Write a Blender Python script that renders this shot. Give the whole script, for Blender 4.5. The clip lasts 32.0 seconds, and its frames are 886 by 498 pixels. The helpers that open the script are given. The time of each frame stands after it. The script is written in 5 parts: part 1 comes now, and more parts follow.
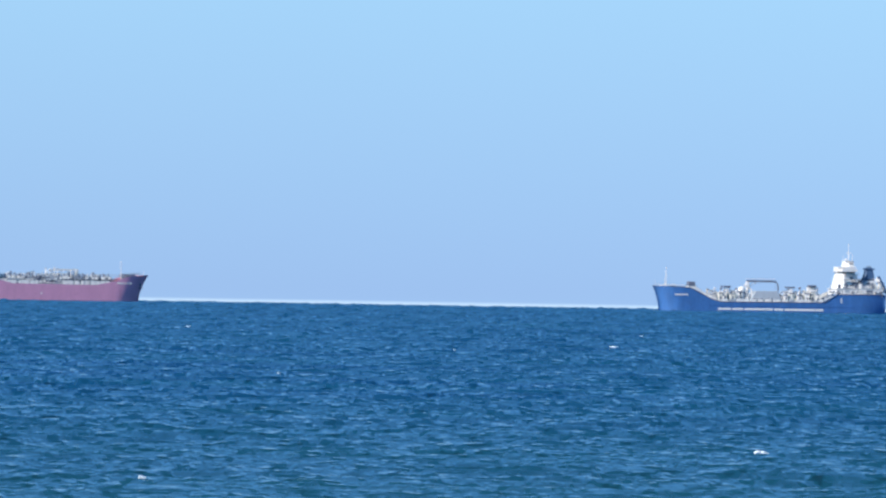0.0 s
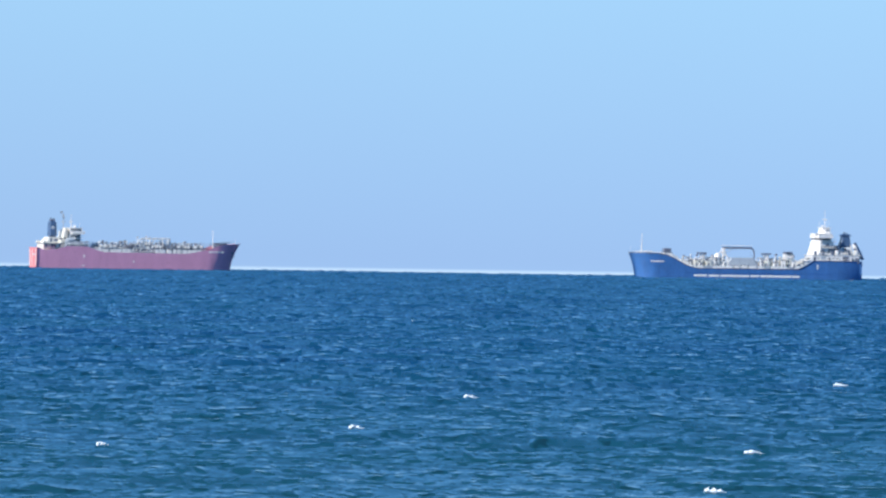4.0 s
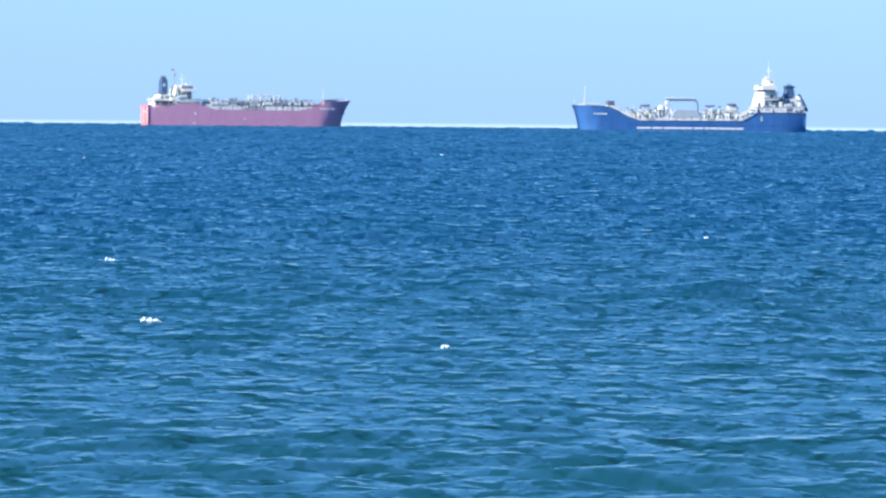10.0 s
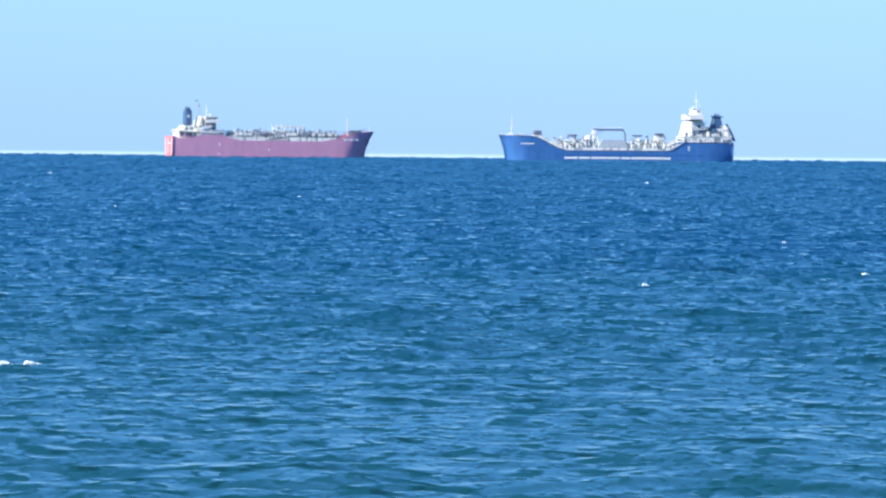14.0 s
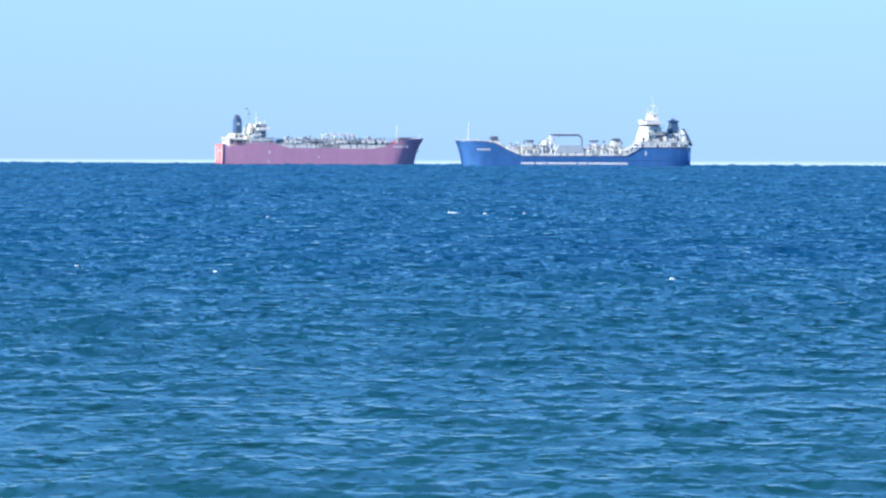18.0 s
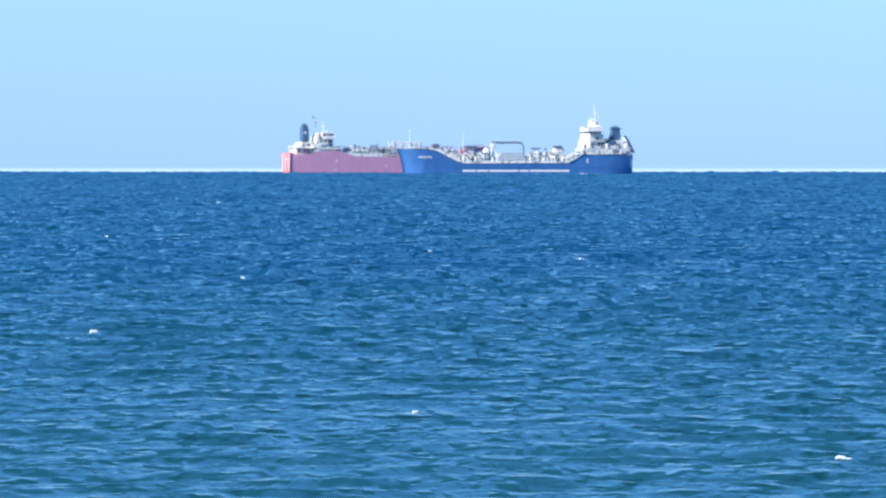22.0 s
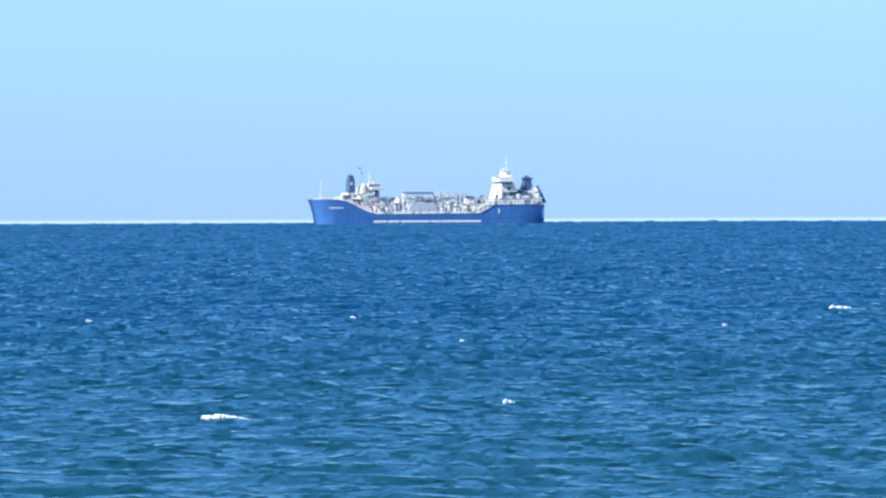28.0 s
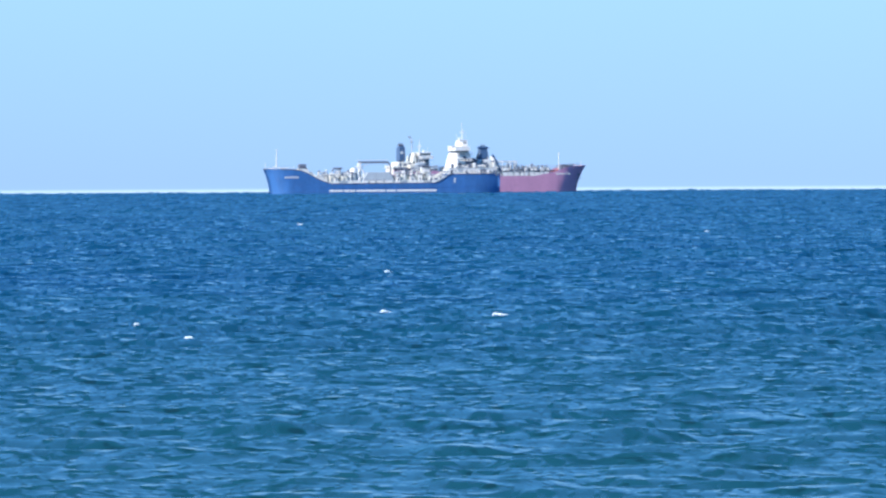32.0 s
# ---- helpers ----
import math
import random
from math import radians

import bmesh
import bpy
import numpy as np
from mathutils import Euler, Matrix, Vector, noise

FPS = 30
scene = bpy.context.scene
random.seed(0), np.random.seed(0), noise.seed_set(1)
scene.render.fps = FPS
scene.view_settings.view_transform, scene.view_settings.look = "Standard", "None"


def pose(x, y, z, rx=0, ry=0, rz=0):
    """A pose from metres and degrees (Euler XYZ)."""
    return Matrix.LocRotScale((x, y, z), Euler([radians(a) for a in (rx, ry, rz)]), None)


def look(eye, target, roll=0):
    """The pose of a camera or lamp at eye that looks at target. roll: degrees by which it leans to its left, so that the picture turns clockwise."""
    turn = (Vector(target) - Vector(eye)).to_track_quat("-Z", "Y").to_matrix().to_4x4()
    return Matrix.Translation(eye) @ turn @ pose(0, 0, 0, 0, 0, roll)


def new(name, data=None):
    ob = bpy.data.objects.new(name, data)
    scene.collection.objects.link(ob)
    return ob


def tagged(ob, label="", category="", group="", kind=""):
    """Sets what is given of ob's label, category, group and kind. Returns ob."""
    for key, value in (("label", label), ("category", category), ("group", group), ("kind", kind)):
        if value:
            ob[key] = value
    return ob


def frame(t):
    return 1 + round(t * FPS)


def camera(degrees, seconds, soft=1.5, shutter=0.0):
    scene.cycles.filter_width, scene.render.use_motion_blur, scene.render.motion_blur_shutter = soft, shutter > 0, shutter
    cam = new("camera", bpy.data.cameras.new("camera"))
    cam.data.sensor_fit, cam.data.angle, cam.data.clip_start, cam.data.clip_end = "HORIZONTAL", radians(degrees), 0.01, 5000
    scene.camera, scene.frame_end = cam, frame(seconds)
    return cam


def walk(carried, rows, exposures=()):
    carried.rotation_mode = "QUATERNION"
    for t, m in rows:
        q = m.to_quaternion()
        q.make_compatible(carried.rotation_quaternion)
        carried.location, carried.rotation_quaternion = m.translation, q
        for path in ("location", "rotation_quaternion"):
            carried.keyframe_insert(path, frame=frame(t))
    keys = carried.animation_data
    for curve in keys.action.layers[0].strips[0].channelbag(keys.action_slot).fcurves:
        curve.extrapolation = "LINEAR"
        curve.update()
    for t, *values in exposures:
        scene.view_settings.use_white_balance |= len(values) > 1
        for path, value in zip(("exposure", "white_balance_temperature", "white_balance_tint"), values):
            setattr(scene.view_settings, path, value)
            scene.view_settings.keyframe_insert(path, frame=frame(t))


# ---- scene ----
# ---- the camera: on a low shore height, a long lens, turned by hand ----
EYE = (0.0, 0.0, 8.0)
cam = camera(5.25, 32.0, soft=2.4)

# seconds, turn to the right and lift in thousandths, lean in degrees
TURNS = [
    (0, 2.78, 4.259, 0.92),
    (0.5, 4.533, 3.172, 0.92),
    (1, 5.116, 2.411, 0.89),
    (1.5, 4.444, 1.947, 0.88),
    (2, 2.937, 1.86, 0.89),
    (2.5, 1.239, 1.926, 0.89),
    (4.5, -0.698, 0.189, 0.87),
    (5, -0.763, -0.589, 0.86),
    (5.5, -0.991, -1.502, 0.83),
    (6, -1.192, -2.577, 0.8),
    (6.5, -1.533, -3.881, 0.78),
    (7, -1.771, -5.442, 0.81),
    (7.5, -2.102, -7.291, 0.84),
    (8, -2.445, -9.5, 0.83),
    (8.5, -2.888, -11.928, 0.8),
    (9, -3.524, -14.162, 0.73),
    (9.5, -3.527, -15.053, 0.63),
    (10, -3.252, -14.209, 0.56),
    (10.5, -3.019, -12.918, 0.55),
    (11, -2.745, -11.937, 0.58),
    (11.5, -2.377, -11.234, 0.62),
    (12, -2.116, -10.521, 0.63),
    (12.5, -1.815, -9.913, 0.63),
    (13, -1.439, -9.836, 0.6),
    (13.5, -1.034, -10.358, 0.56),
    (14, -0.757, -11.04, 0.53),
    (14.5, -0.655, -11.064, 0.49),
    (16.5, -1.224, -9.641, 0.3),
    (17, -1.237, -9.843, 0.27),
    (17.5, -1.234, -10.129, 0.23),
    (18, -1.153, -10.382, 0.24),
    (18.5, -1.168, -10.683, 0.26),
    (19, -1.209, -10.596, 0.24),
    (19.5, 0.755, -9.627, 0.22),
    (20, 2.808, -8.122, 0.19),
    (20.5, 0.252, -6.598, 0.15),
    (21, -0.4, -7.478, 0.15),
    (22, -1.641, -9.563, 0.02),
    (22.5, -1.507, -10.689, 0.02),
    (23, -1.271, -11.881, -0),
    (23.5, -0.984, -11.248, -0.03),
    (24, -0.642, -8.292, -0.05),
    (24.5, -0.229, -5.484, -0.05),
    (25, 0.142, -3.886, -0.04),
    (25.5, 0.357, -3.272, -0.06),
    (27.5, 0.61, -3.734, -0.23),
    (28, 0.513, -4.34, -0.24),
    (28.5, 0.424, -4.566, -0.26),
    (29, 0.318, -4.532, -0.24),
    (29.5, 0.225, -4.518, -0.2),
    (30, 0.117, -4.518, -0.17),
    (30.5, -0.004, -4.787, -0.19),
    (31, -0.086, -5.246, -0.22),
    (31.5, -0.287, -6.046, -0.26),
    (32, 0.159, -7.548, -0.32),
]
# seconds, exposure in stops, white balance and tint
LIGHT = [(0, 0.48, 6470, 11), (2.5, 0.49, 6460, 11), (5, 0.51, 6440, 11), (6, 0.56, 6400, 11), (7, 0.64, 6150, 11.5), (8, 0.67, 6020, 11), (9, 0.81, 6240, 10),
         (14, 0.84, 6240, 10), (20, 0.83, 6220, 10), (32, 0.75, 6180, 11)]


def turned(right, lift, lean):
    return look(EYE, (EYE[0] + right, EYE[1] + 1000, EYE[2] + lift), lean)


walk(cam, [(t, turned(r + 0.2, u, a)) for t, r, u, a in TURNS], exposures=LIGHT)

# ---- sky and sun ----
SUN_HIGH, SUN_ROUND = 36.0, 237
world = bpy.data.worlds.new("sky")
scene.world = world
world.use_nodes = True
wn = world.node_tree.nodes
sky = wn.new("ShaderNodeTexSky")
sky.sky_type = "NISHITA"
sky.sun_disc = False
sky.sun_elevation, sky.sun_rotation = radians(SUN_HIGH), radians(SUN_ROUND)
sky.air_density, sky.dust_density, sky.ozone_density, sky.altitude = 1.0, 0.0, 4.0, 0.0
wn["Background"].inputs["Strength"].default_value = 0.15
# clean sea air: the low sky keeps the blue of the sky above it, paler towards the horizon
way, up = wn.new("ShaderNodeTexCoord"), wn.new("ShaderNodeVectorMath")
up.operation = "ADD"
up.inputs[1].default_value = (0, 0, 0.24)
level, air = wn.new("ShaderNodeSeparateXYZ"), wn.new("ShaderNodeValToRGB")
tone = wn.new("ShaderNodeMix")
steps = air.color_ramp.elements
steps[0].position, steps[0].color = 0.0, (0.945, 0.85, 0.81, 1)
steps[1].position, steps[1].color = 0.035, (1.2, 1.2, 0.98, 1)
high = steps.new(0.2)
high.color = (0.5, 0.98, 1.12, 1)
tone.data_type, tone.blend_type = "RGBA", "MULTIPLY"
tone.inputs[0].default_value = 1.0
wl = world.node_tree.links.new
wl(way.outputs["Generated"], up.inputs[0])
wl(up.outputs["Vector"], sky.inputs["Vector"])
wl(way.outputs["Generated"], level.inputs["Vector"])
wl(level.outputs["Z"], air.inputs["Fac"])
wl(sky.outputs["Color"], tone.inputs[6])
wl(air.outputs["Color"], tone.inputs[7])
# a thin line brightened in the sky colour along the horizon, as a sharpening halo
edge, pale = wn.new("ShaderNodeMapRange"), wn.new("ShaderNodeMix")
edge.inputs["From Min"].default_value, edge.inputs["From Max"].default_value = -0.0014, -0.00113
edge.inputs["To Min"].default_value, edge.inputs["To Max"].default_value = 1.0, 0.0
pale.data_type, pale.blend_type = "RGBA", "MULTIPLY"
pale.inputs[7].default_value = (1.6, 1.42, 1.18, 1)
wl(level.outputs["Z"], edge.inputs["Value"])
wl(edge.outputs["Result"], pale.inputs[0])
wl(tone.outputs[2], pale.inputs[6])
wl(pale.outputs[2], wn["Background"].inputs["Color"])

sun = new("sun", bpy.data.lights.new("sun", "SUN"))
sun.data.energy, sun.data.angle, sun.data.color = 4.6, radians(0.53), (1.0, 0.96, 0.90)
az = radians(SUN_ROUND)
sun_way = Vector((math.sin(az) * math.cos(radians(SUN_HIGH)), math.cos(az) * math.cos(radians(SUN_HIGH)), math.sin(radians(SUN_HIGH))))
sun.matrix_world = look(sun_way * 300, (0, 0, 0))


# ---- materials ----
def paint(name, color, rough=0.45, metal=0.0, vary=0.18, scale=0.35, streak=(1, 1, 0.25), bump=0.05, rust=0.0):
    """Weathered paint: broad fading, fine grime in streaks, slight relief."""
    m = bpy.data.materials.new(name)
    m.use_nodes = True
    n, link = m.node_tree.nodes, m.node_tree.links.new
    b = n["Principled BSDF"]
    b.inputs["Roughness"].default_value, b.inputs["Metallic"].default_value = rough, metal
    co = n.new("ShaderNodeTexCoord")
    mp = n.new("ShaderNodeMapping")
    mp.inputs["Scale"].default_value = streak
    link(co.outputs["Object"], mp.inputs["Vector"])
    big, fine = n.new("ShaderNodeTexNoise"), n.new("ShaderNodeTexNoise")
    big.inputs["Scale"].default_value, big.inputs["Detail"].default_value = scale, 4
    fine.inputs["Scale"].default_value, fine.inputs["Detail"].default_value = scale * 9, 6
    link(mp.outputs["Vector"], big.inputs["Vector"])
    link(mp.outputs["Vector"], fine.inputs["Vector"])
    add = n.new("ShaderNodeMath")
    add.operation = "ADD"
    link(big.outputs["Fac"], add.inputs[0])
    link(fine.outputs["Fac"], add.inputs[1])
    ramp = n.new("ShaderNodeValToRGB")
    lo = tuple(c * (1 - vary) for c in color)
    hi = tuple(min(1, c * (1 + vary * 0.6)) for c in color)
    half = n.new("ShaderNodeMath")
    half.operation = "MULTIPLY"
    half.inputs[1].default_value = 0.5
    link(add.outputs[0], half.inputs[0])
    ramp.color_ramp.elements[0].position, ramp.color_ramp.elements[1].position = 0.34, 0.66
    ramp.color_ramp.elements[0].color, ramp.color_ramp.elements[1].color = (*lo, 1), (*hi, 1)
    link(half.outputs[0], ramp.inputs["Fac"])
    out = ramp.outputs["Color"]
    if rust:
        spots = n.new("ShaderNodeTexNoise")
        spots.inputs["Scale"].default_value, spots.inputs["Detail"].default_value = scale * 4, 8
        link(mp.outputs["Vector"], spots.inputs["Vector"])
        cut = n.new("ShaderNodeValToRGB")
        cut.color_ramp.elements[0].position, cut.color_ramp.elements[1].position = 0.60, 0.70
        link(spots.outputs["Fac"], cut.inputs["Fac"])
        lower = n.new("ShaderNodeMath")
        lower.operation = "MULTIPLY"
        lower.inputs[1].default_value = rust
        link(cut.outputs["Color"], lower.inputs[0])
        mix = n.new("ShaderNodeMix")
        mix.data_type = "RGBA"
        link(lower.outputs[0], mix.inputs[0])
        link(out, mix.inputs[6])
        mix.inputs[7].default_value = (0.16, 0.06, 0.025, 1)
        out = mix.outputs[2]
    link(out, b.inputs["Base Color"])
    bp = n.new("ShaderNodeBump")
    bp.inputs["Strength"].default_value, bp.inputs["Distance"].default_value = bump, 0.1
    link(fine.outputs["Fac"], bp.inputs["Height"])
    link(bp.outputs["Normal"], b.inputs["Normal"])
    return m


def sea_water(name):
    m = bpy.data.materials.new(name)
    m.use_nodes = True
    n, link = m.node_tree.nodes, m.node_tree.links.new
    b = n["Principled BSDF"]
    b.inputs["Roughness"].default_value, b.inputs["IOR"].default_value = 0.12, 1.33
    b.inputs["Specular IOR Level"].default_value = 0.5
    co = n.new("ShaderNodeTexCoord")
    murk = n.new("ShaderNodeTexNoise")
    murk.inputs["Scale"].default_value, murk.inputs["Detail"].default_value = 0.02, 5
    link(co.outputs["Object"], murk.inputs["Vector"])
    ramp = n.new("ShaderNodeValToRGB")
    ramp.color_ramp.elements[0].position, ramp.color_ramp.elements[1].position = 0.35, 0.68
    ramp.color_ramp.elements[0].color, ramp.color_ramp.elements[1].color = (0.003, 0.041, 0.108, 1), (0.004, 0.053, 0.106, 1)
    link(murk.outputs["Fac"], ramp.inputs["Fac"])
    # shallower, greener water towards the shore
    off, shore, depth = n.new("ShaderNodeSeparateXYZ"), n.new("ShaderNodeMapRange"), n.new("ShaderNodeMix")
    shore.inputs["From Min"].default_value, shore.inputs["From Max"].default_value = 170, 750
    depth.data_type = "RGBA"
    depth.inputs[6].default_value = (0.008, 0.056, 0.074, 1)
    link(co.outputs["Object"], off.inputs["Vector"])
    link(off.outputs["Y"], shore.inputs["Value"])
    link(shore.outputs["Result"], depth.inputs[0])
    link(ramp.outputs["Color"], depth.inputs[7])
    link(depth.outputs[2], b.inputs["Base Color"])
    # at a low glance each crest hides the trough behind it, so that the visible faces lie closer together
    # towards the shore: faces are laid out by metres across and by metres of visible height
    depth_log, height, faces = n.new("ShaderNodeMath"), n.new("ShaderNodeMath"), n.new("ShaderNodeCombineXYZ")
    depth_log.operation, depth_log.inputs[1].default_value = "LOGARITHM", math.e
    height.operation, height.inputs[1].default_value = "MULTIPLY", EYE[2]
    # closer in than 150 m, and behind the shore line, the layout goes on evenly
    beyond, inshore, within, whole = [n.new("ShaderNodeMath") for _ in range(4)]
    beyond.operation, inshore.operation, within.operation = "MAXIMUM", "MINIMUM", "MULTIPLY_ADD"
    beyond.inputs[1].default_value, inshore.inputs[1].default_value = 150.0, 150.0
    within.inputs[1].default_value, within.inputs[2].default_value = 1 / 150.0, -1.0
    link(off.outputs["Y"], beyond.inputs[0])
    link(off.outputs["Y"], inshore.inputs[0])
    link(beyond.outputs[0], depth_log.inputs[0])
    link(inshore.outputs[0], within.inputs[0])
    link(depth_log.outputs[0], whole.inputs[0])
    link(within.outputs[0], whole.inputs[1])
    link(whole.outputs[0], height.inputs[0])
    link(off.outputs["X"], faces.inputs["X"])
    link(height.outputs[0], faces.inputs["Y"])

    def face_noise(across, high, shift, seed, detail):
        mp, wave = n.new("ShaderNodeMapping"), n.new("ShaderNodeTexNoise")
        mp.inputs["Scale"].default_value = (1 / across, 1 / high, 1)
        mp.inputs["Location"].default_value = (7.3 * seed, 3.1 * seed - shift, seed)
        wave.inputs["Scale"].default_value, wave.inputs["Detail"].default_value = 1.0, detail
        link(faces.outputs["Vector"], mp.inputs["Vector"])
        link(mp.outputs["Vector"], wave.inputs["Vector"])
        return wave

    def lessened(value, high):
        """A small face melts into its neighbours with distance, a large one much later."""
        gone, less = n.new("ShaderNodeMapRange"), n.new("ShaderNodeMath")
        gone.inputs["From Min"].default_value, gone.inputs["From Max"].default_value = 6200 * high, 19000 * high
        gone.inputs["To Min"].default_value, gone.inputs["To Max"].default_value = 1.0, 0.12
        less.operation = "MULTIPLY"
        link(off.outputs["Y"], gone.inputs["Value"])
        link(gone.outputs["Result"], less.inputs[0])
        link(value, less.inputs[1])
        return less.outputs[0]

    # the slope towards the shore, from small ripples to long wave groups
    total = n.new("ShaderNodeValue")
    total.outputs[0].default_value = 0.0
    for across, high, slope, seed in RIPPLES:
        amount, add = n.new("ShaderNodeMath"), n.new("ShaderNodeMath")
        amount.operation = "MULTIPLY_ADD"
        amount.inputs[1].default_value, amount.inputs[2].default_value = -slope, slope * 0.5
        link(face_noise(across, high, 0, seed, 2.0).outputs["Fac"], amount.inputs[0])
        link(total.outputs[0], add.inputs[0])
        link(lessened(amount.outputs[0], high), add.inputs[1])
        total = add
    # short wave crests: a steep face towards the shore, and a flat back just behind it
    for across, high, face, back, seed in CRESTS:
        for shift, low, top, amount in ((0.0, 0.56, 0.68, face), (0.45, 0.58, 0.70, -back)):
            cut, add = n.new("ShaderNodeMapRange"), n.new("ShaderNodeMath")
            cut.interpolation_type = "SMOOTHSTEP"
            cut.inputs["From Min"].default_value, cut.inputs["From Max"].default_value = low, top
            cut.inputs["To Max"].default_value = amount
            link(face_noise(across, high, shift, seed, 1.0).outputs["Fac"], cut.inputs["Value"])
            link(total.outputs[0], add.inputs[0])
            link(lessened(cut.outputs["Result"], high), add.inputs[1])
            total = add
    steep, lean = n.new("ShaderNodeMath"), n.new("ShaderNodeMath")
    steep.operation, lean.operation = "EXPONENT", "MULTIPLY"
    link(total.outputs[0], steep.inputs[0])
    # far off, only the steep faces of the waves show above the crests before them
    grazing = n.new("ShaderNodeMapRange")
    grazing.inputs["From Min"].default_value, grazing.inputs["From Max"].default_value = 225, 800
    grazing.inputs["To Min"].default_value, grazing.inputs["To Max"].default_value = -NEAR_SLOPE, -FAR_SLOPE
    link(off.outputs["Y"], grazing.inputs["Value"])
    link(grazing.outputs["Result"], lean.inputs[1])
    link(steep.outputs[0], lean.inputs[0])
    tilt, geo, sum_, unit = n.new("ShaderNodeCombineXYZ"), n.new("ShaderNodeNewGeometry"), n.new("ShaderNodeVectorMath"), n.new("ShaderNodeVectorMath")
    link(lean.outputs[0], tilt.inputs["Y"])
    unit.operation = "NORMALIZE"
    # near the shore the waves' own shape shows; far off they are smaller than the ripples' spread
    shape, soften, flat = n.new("ShaderNodeMapRange"), n.new("ShaderNodeMix"), n.new("ShaderNodeCombineXYZ")
    shape.inputs["From Min"].default_value, shape.inputs["From Max"].default_value = 300, 1300
    shape.inputs["To Min"].default_value, shape.inputs["To Max"].default_value = 1.0, 0.12
    flat.inputs["Z"].default_value = 1.0
    soften.data_type = "VECTOR"
    link(off.outputs["Y"], shape.inputs["Value"])
    link(shape.outputs["Result"], soften.inputs[0])
    link(flat.outputs["Vector"], soften.inputs[4])
    link(geo.outputs["Normal"], soften.inputs[5])
    link(soften.outputs[1], sum_.inputs[0])
    link(tilt.outputs["Vector"], sum_.inputs[1])
    link(sum_.outputs["Vector"], unit.inputs[0])
    link(unit.outputs["Vector"], b.inputs["Normal"])
    return m


# metres across, metres of visible height, strength, seed
RIPPLES = [(0.22, 0.03, 0.8, 0.4), (0.59, 0.07, 1.3, 1.3), (1.51, 0.18, 1.0, 3.1), (4.20, 0.5, 0.7, 4.6), (12.60, 1.6, 0.6, 5.7)]
# metres across, metres of visible height, steepness of the face, flatness of the back, seed
CRESTS = [(0.35, 0.045, 1.2, 0.9, 1.1), (0.67, 0.08, 2.1, 1.1, 2.3), (1.26, 0.13, 1.95, 1.05, 3.9), (2.69, 0.26, 1.3, 0.68, 5.1), (5.88, 0.6, 0.6, 0.2, 7.7)]
NEAR_SLOPE, FAR_SLOPE = 0.078, 0.158
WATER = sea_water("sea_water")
FOAM = paint("foam", (0.80, 0.85, 0.88), 0.9, vary=0.05, scale=3.0, streak=(1, 1, 1), bump=0.4)
# hull red made paler and pinker, with distance haze in the colour
RED = paint("red_hull_paint", (0.55, 0.265, 0.385), 0.45, vary=0.12, rust=0.2)
# the same red for the transom, brightened by the sunlight painted into it
SUNLIT_RED = paint("sunlit_red_stern_paint", (0.66, 0.20, 0.20), 0.45, vary=0.2, rust=0.3)
DEEP_RED = paint("dark_red_deck_paint", (0.30, 0.06, 0.045), 0.6, rust=0.4)
# hull blue lightened to carry some of the distance haze
BLUE = paint("blue_hull_paint", (0.046, 0.150, 0.375), 0.4, vary=0.25, rust=0.12)
WHITE = paint("white_ship_paint", (0.77, 0.735, 0.69), 0.4, vary=0.08, rust=0.12)
CREAM = paint("cream_ship_paint", (0.72, 0.68, 0.58), 0.45, vary=0.12, rust=0.2)
GREY = paint("grey_ship_paint", (0.36, 0.40, 0.44), 0.5, vary=0.15, rust=0.2)
PALE = paint("pale_grey_pipe_paint", (0.58, 0.60, 0.60), 0.45, vary=0.15, rust=0.25)
# dark and navy tones raised: haze over the far ships is mixed in
DARK = paint("dark_machinery_paint", (0.14, 0.16, 0.21), 0.5, vary=0.3, rust=0.3)
NAVY = paint("navy_funnel_paint", (0.055, 0.11, 0.21), 0.45, vary=0.2)
GREEN = paint("green_deck_paint", (0.10, 0.16, 0.13), 0.65, vary=0.25, rust=0.4)
ORANGE = paint("orange_lifeboat_shell", (0.75, 0.17, 0.03), 0.4, vary=0.1)
BLACK = paint("black_rubber", (0.015, 0.015, 0.017), 0.7)
PANE = paint("dark_window_glass", (0.04, 0.06, 0.08), 0.08, vary=0.05, bump=0.0)


# ---- building blocks ----
def part(name, bm, material, parent, label=""):
    me = bpy.data.meshes.new(name)
    bm.normal_update()
    bm.to_mesh(me)
    bm.free()
    me.materials.append(material)
    ob = new(name, me)
    ob.parent = parent
    if label:
        ob["label"] = label
    return ob


def thing(name, label, category, group=""):
    return tagged(new(name), label, category, group)


def box(bm, x0, x1, y0, y1, z0, z1, bevel=0.06, top=(0, 0, 0, 0)):
    """A bevelled block; top: how far its upper rim is drawn in at x0, x1, y0, y1."""
    p = [bm.verts.new(v) for v in (
        (x0, y0, z0), (x1, y0, z0), (x1, y1, z0), (x0, y1, z0),
        (x0 + top[0], y0 + top[2], z1), (x1 - top[1], y0 + top[2], z1), (x1 - top[1], y1 - top[3], z1), (x0 + top[0], y1 - top[3], z1))]
    fs = [bm.faces.new([p[i] for i in f]) for f in ((3, 2, 1, 0), (4, 5, 6, 7), (0, 1, 5, 4), (1, 2, 6, 5), (2, 3, 7, 6), (3, 0, 4, 7))]
    if bevel:
        es = {e for f in fs for e in f.edges}
        bmesh.ops.bevel(bm, geom=list(es), offset=bevel, segments=1, affect="EDGES")
    return bm


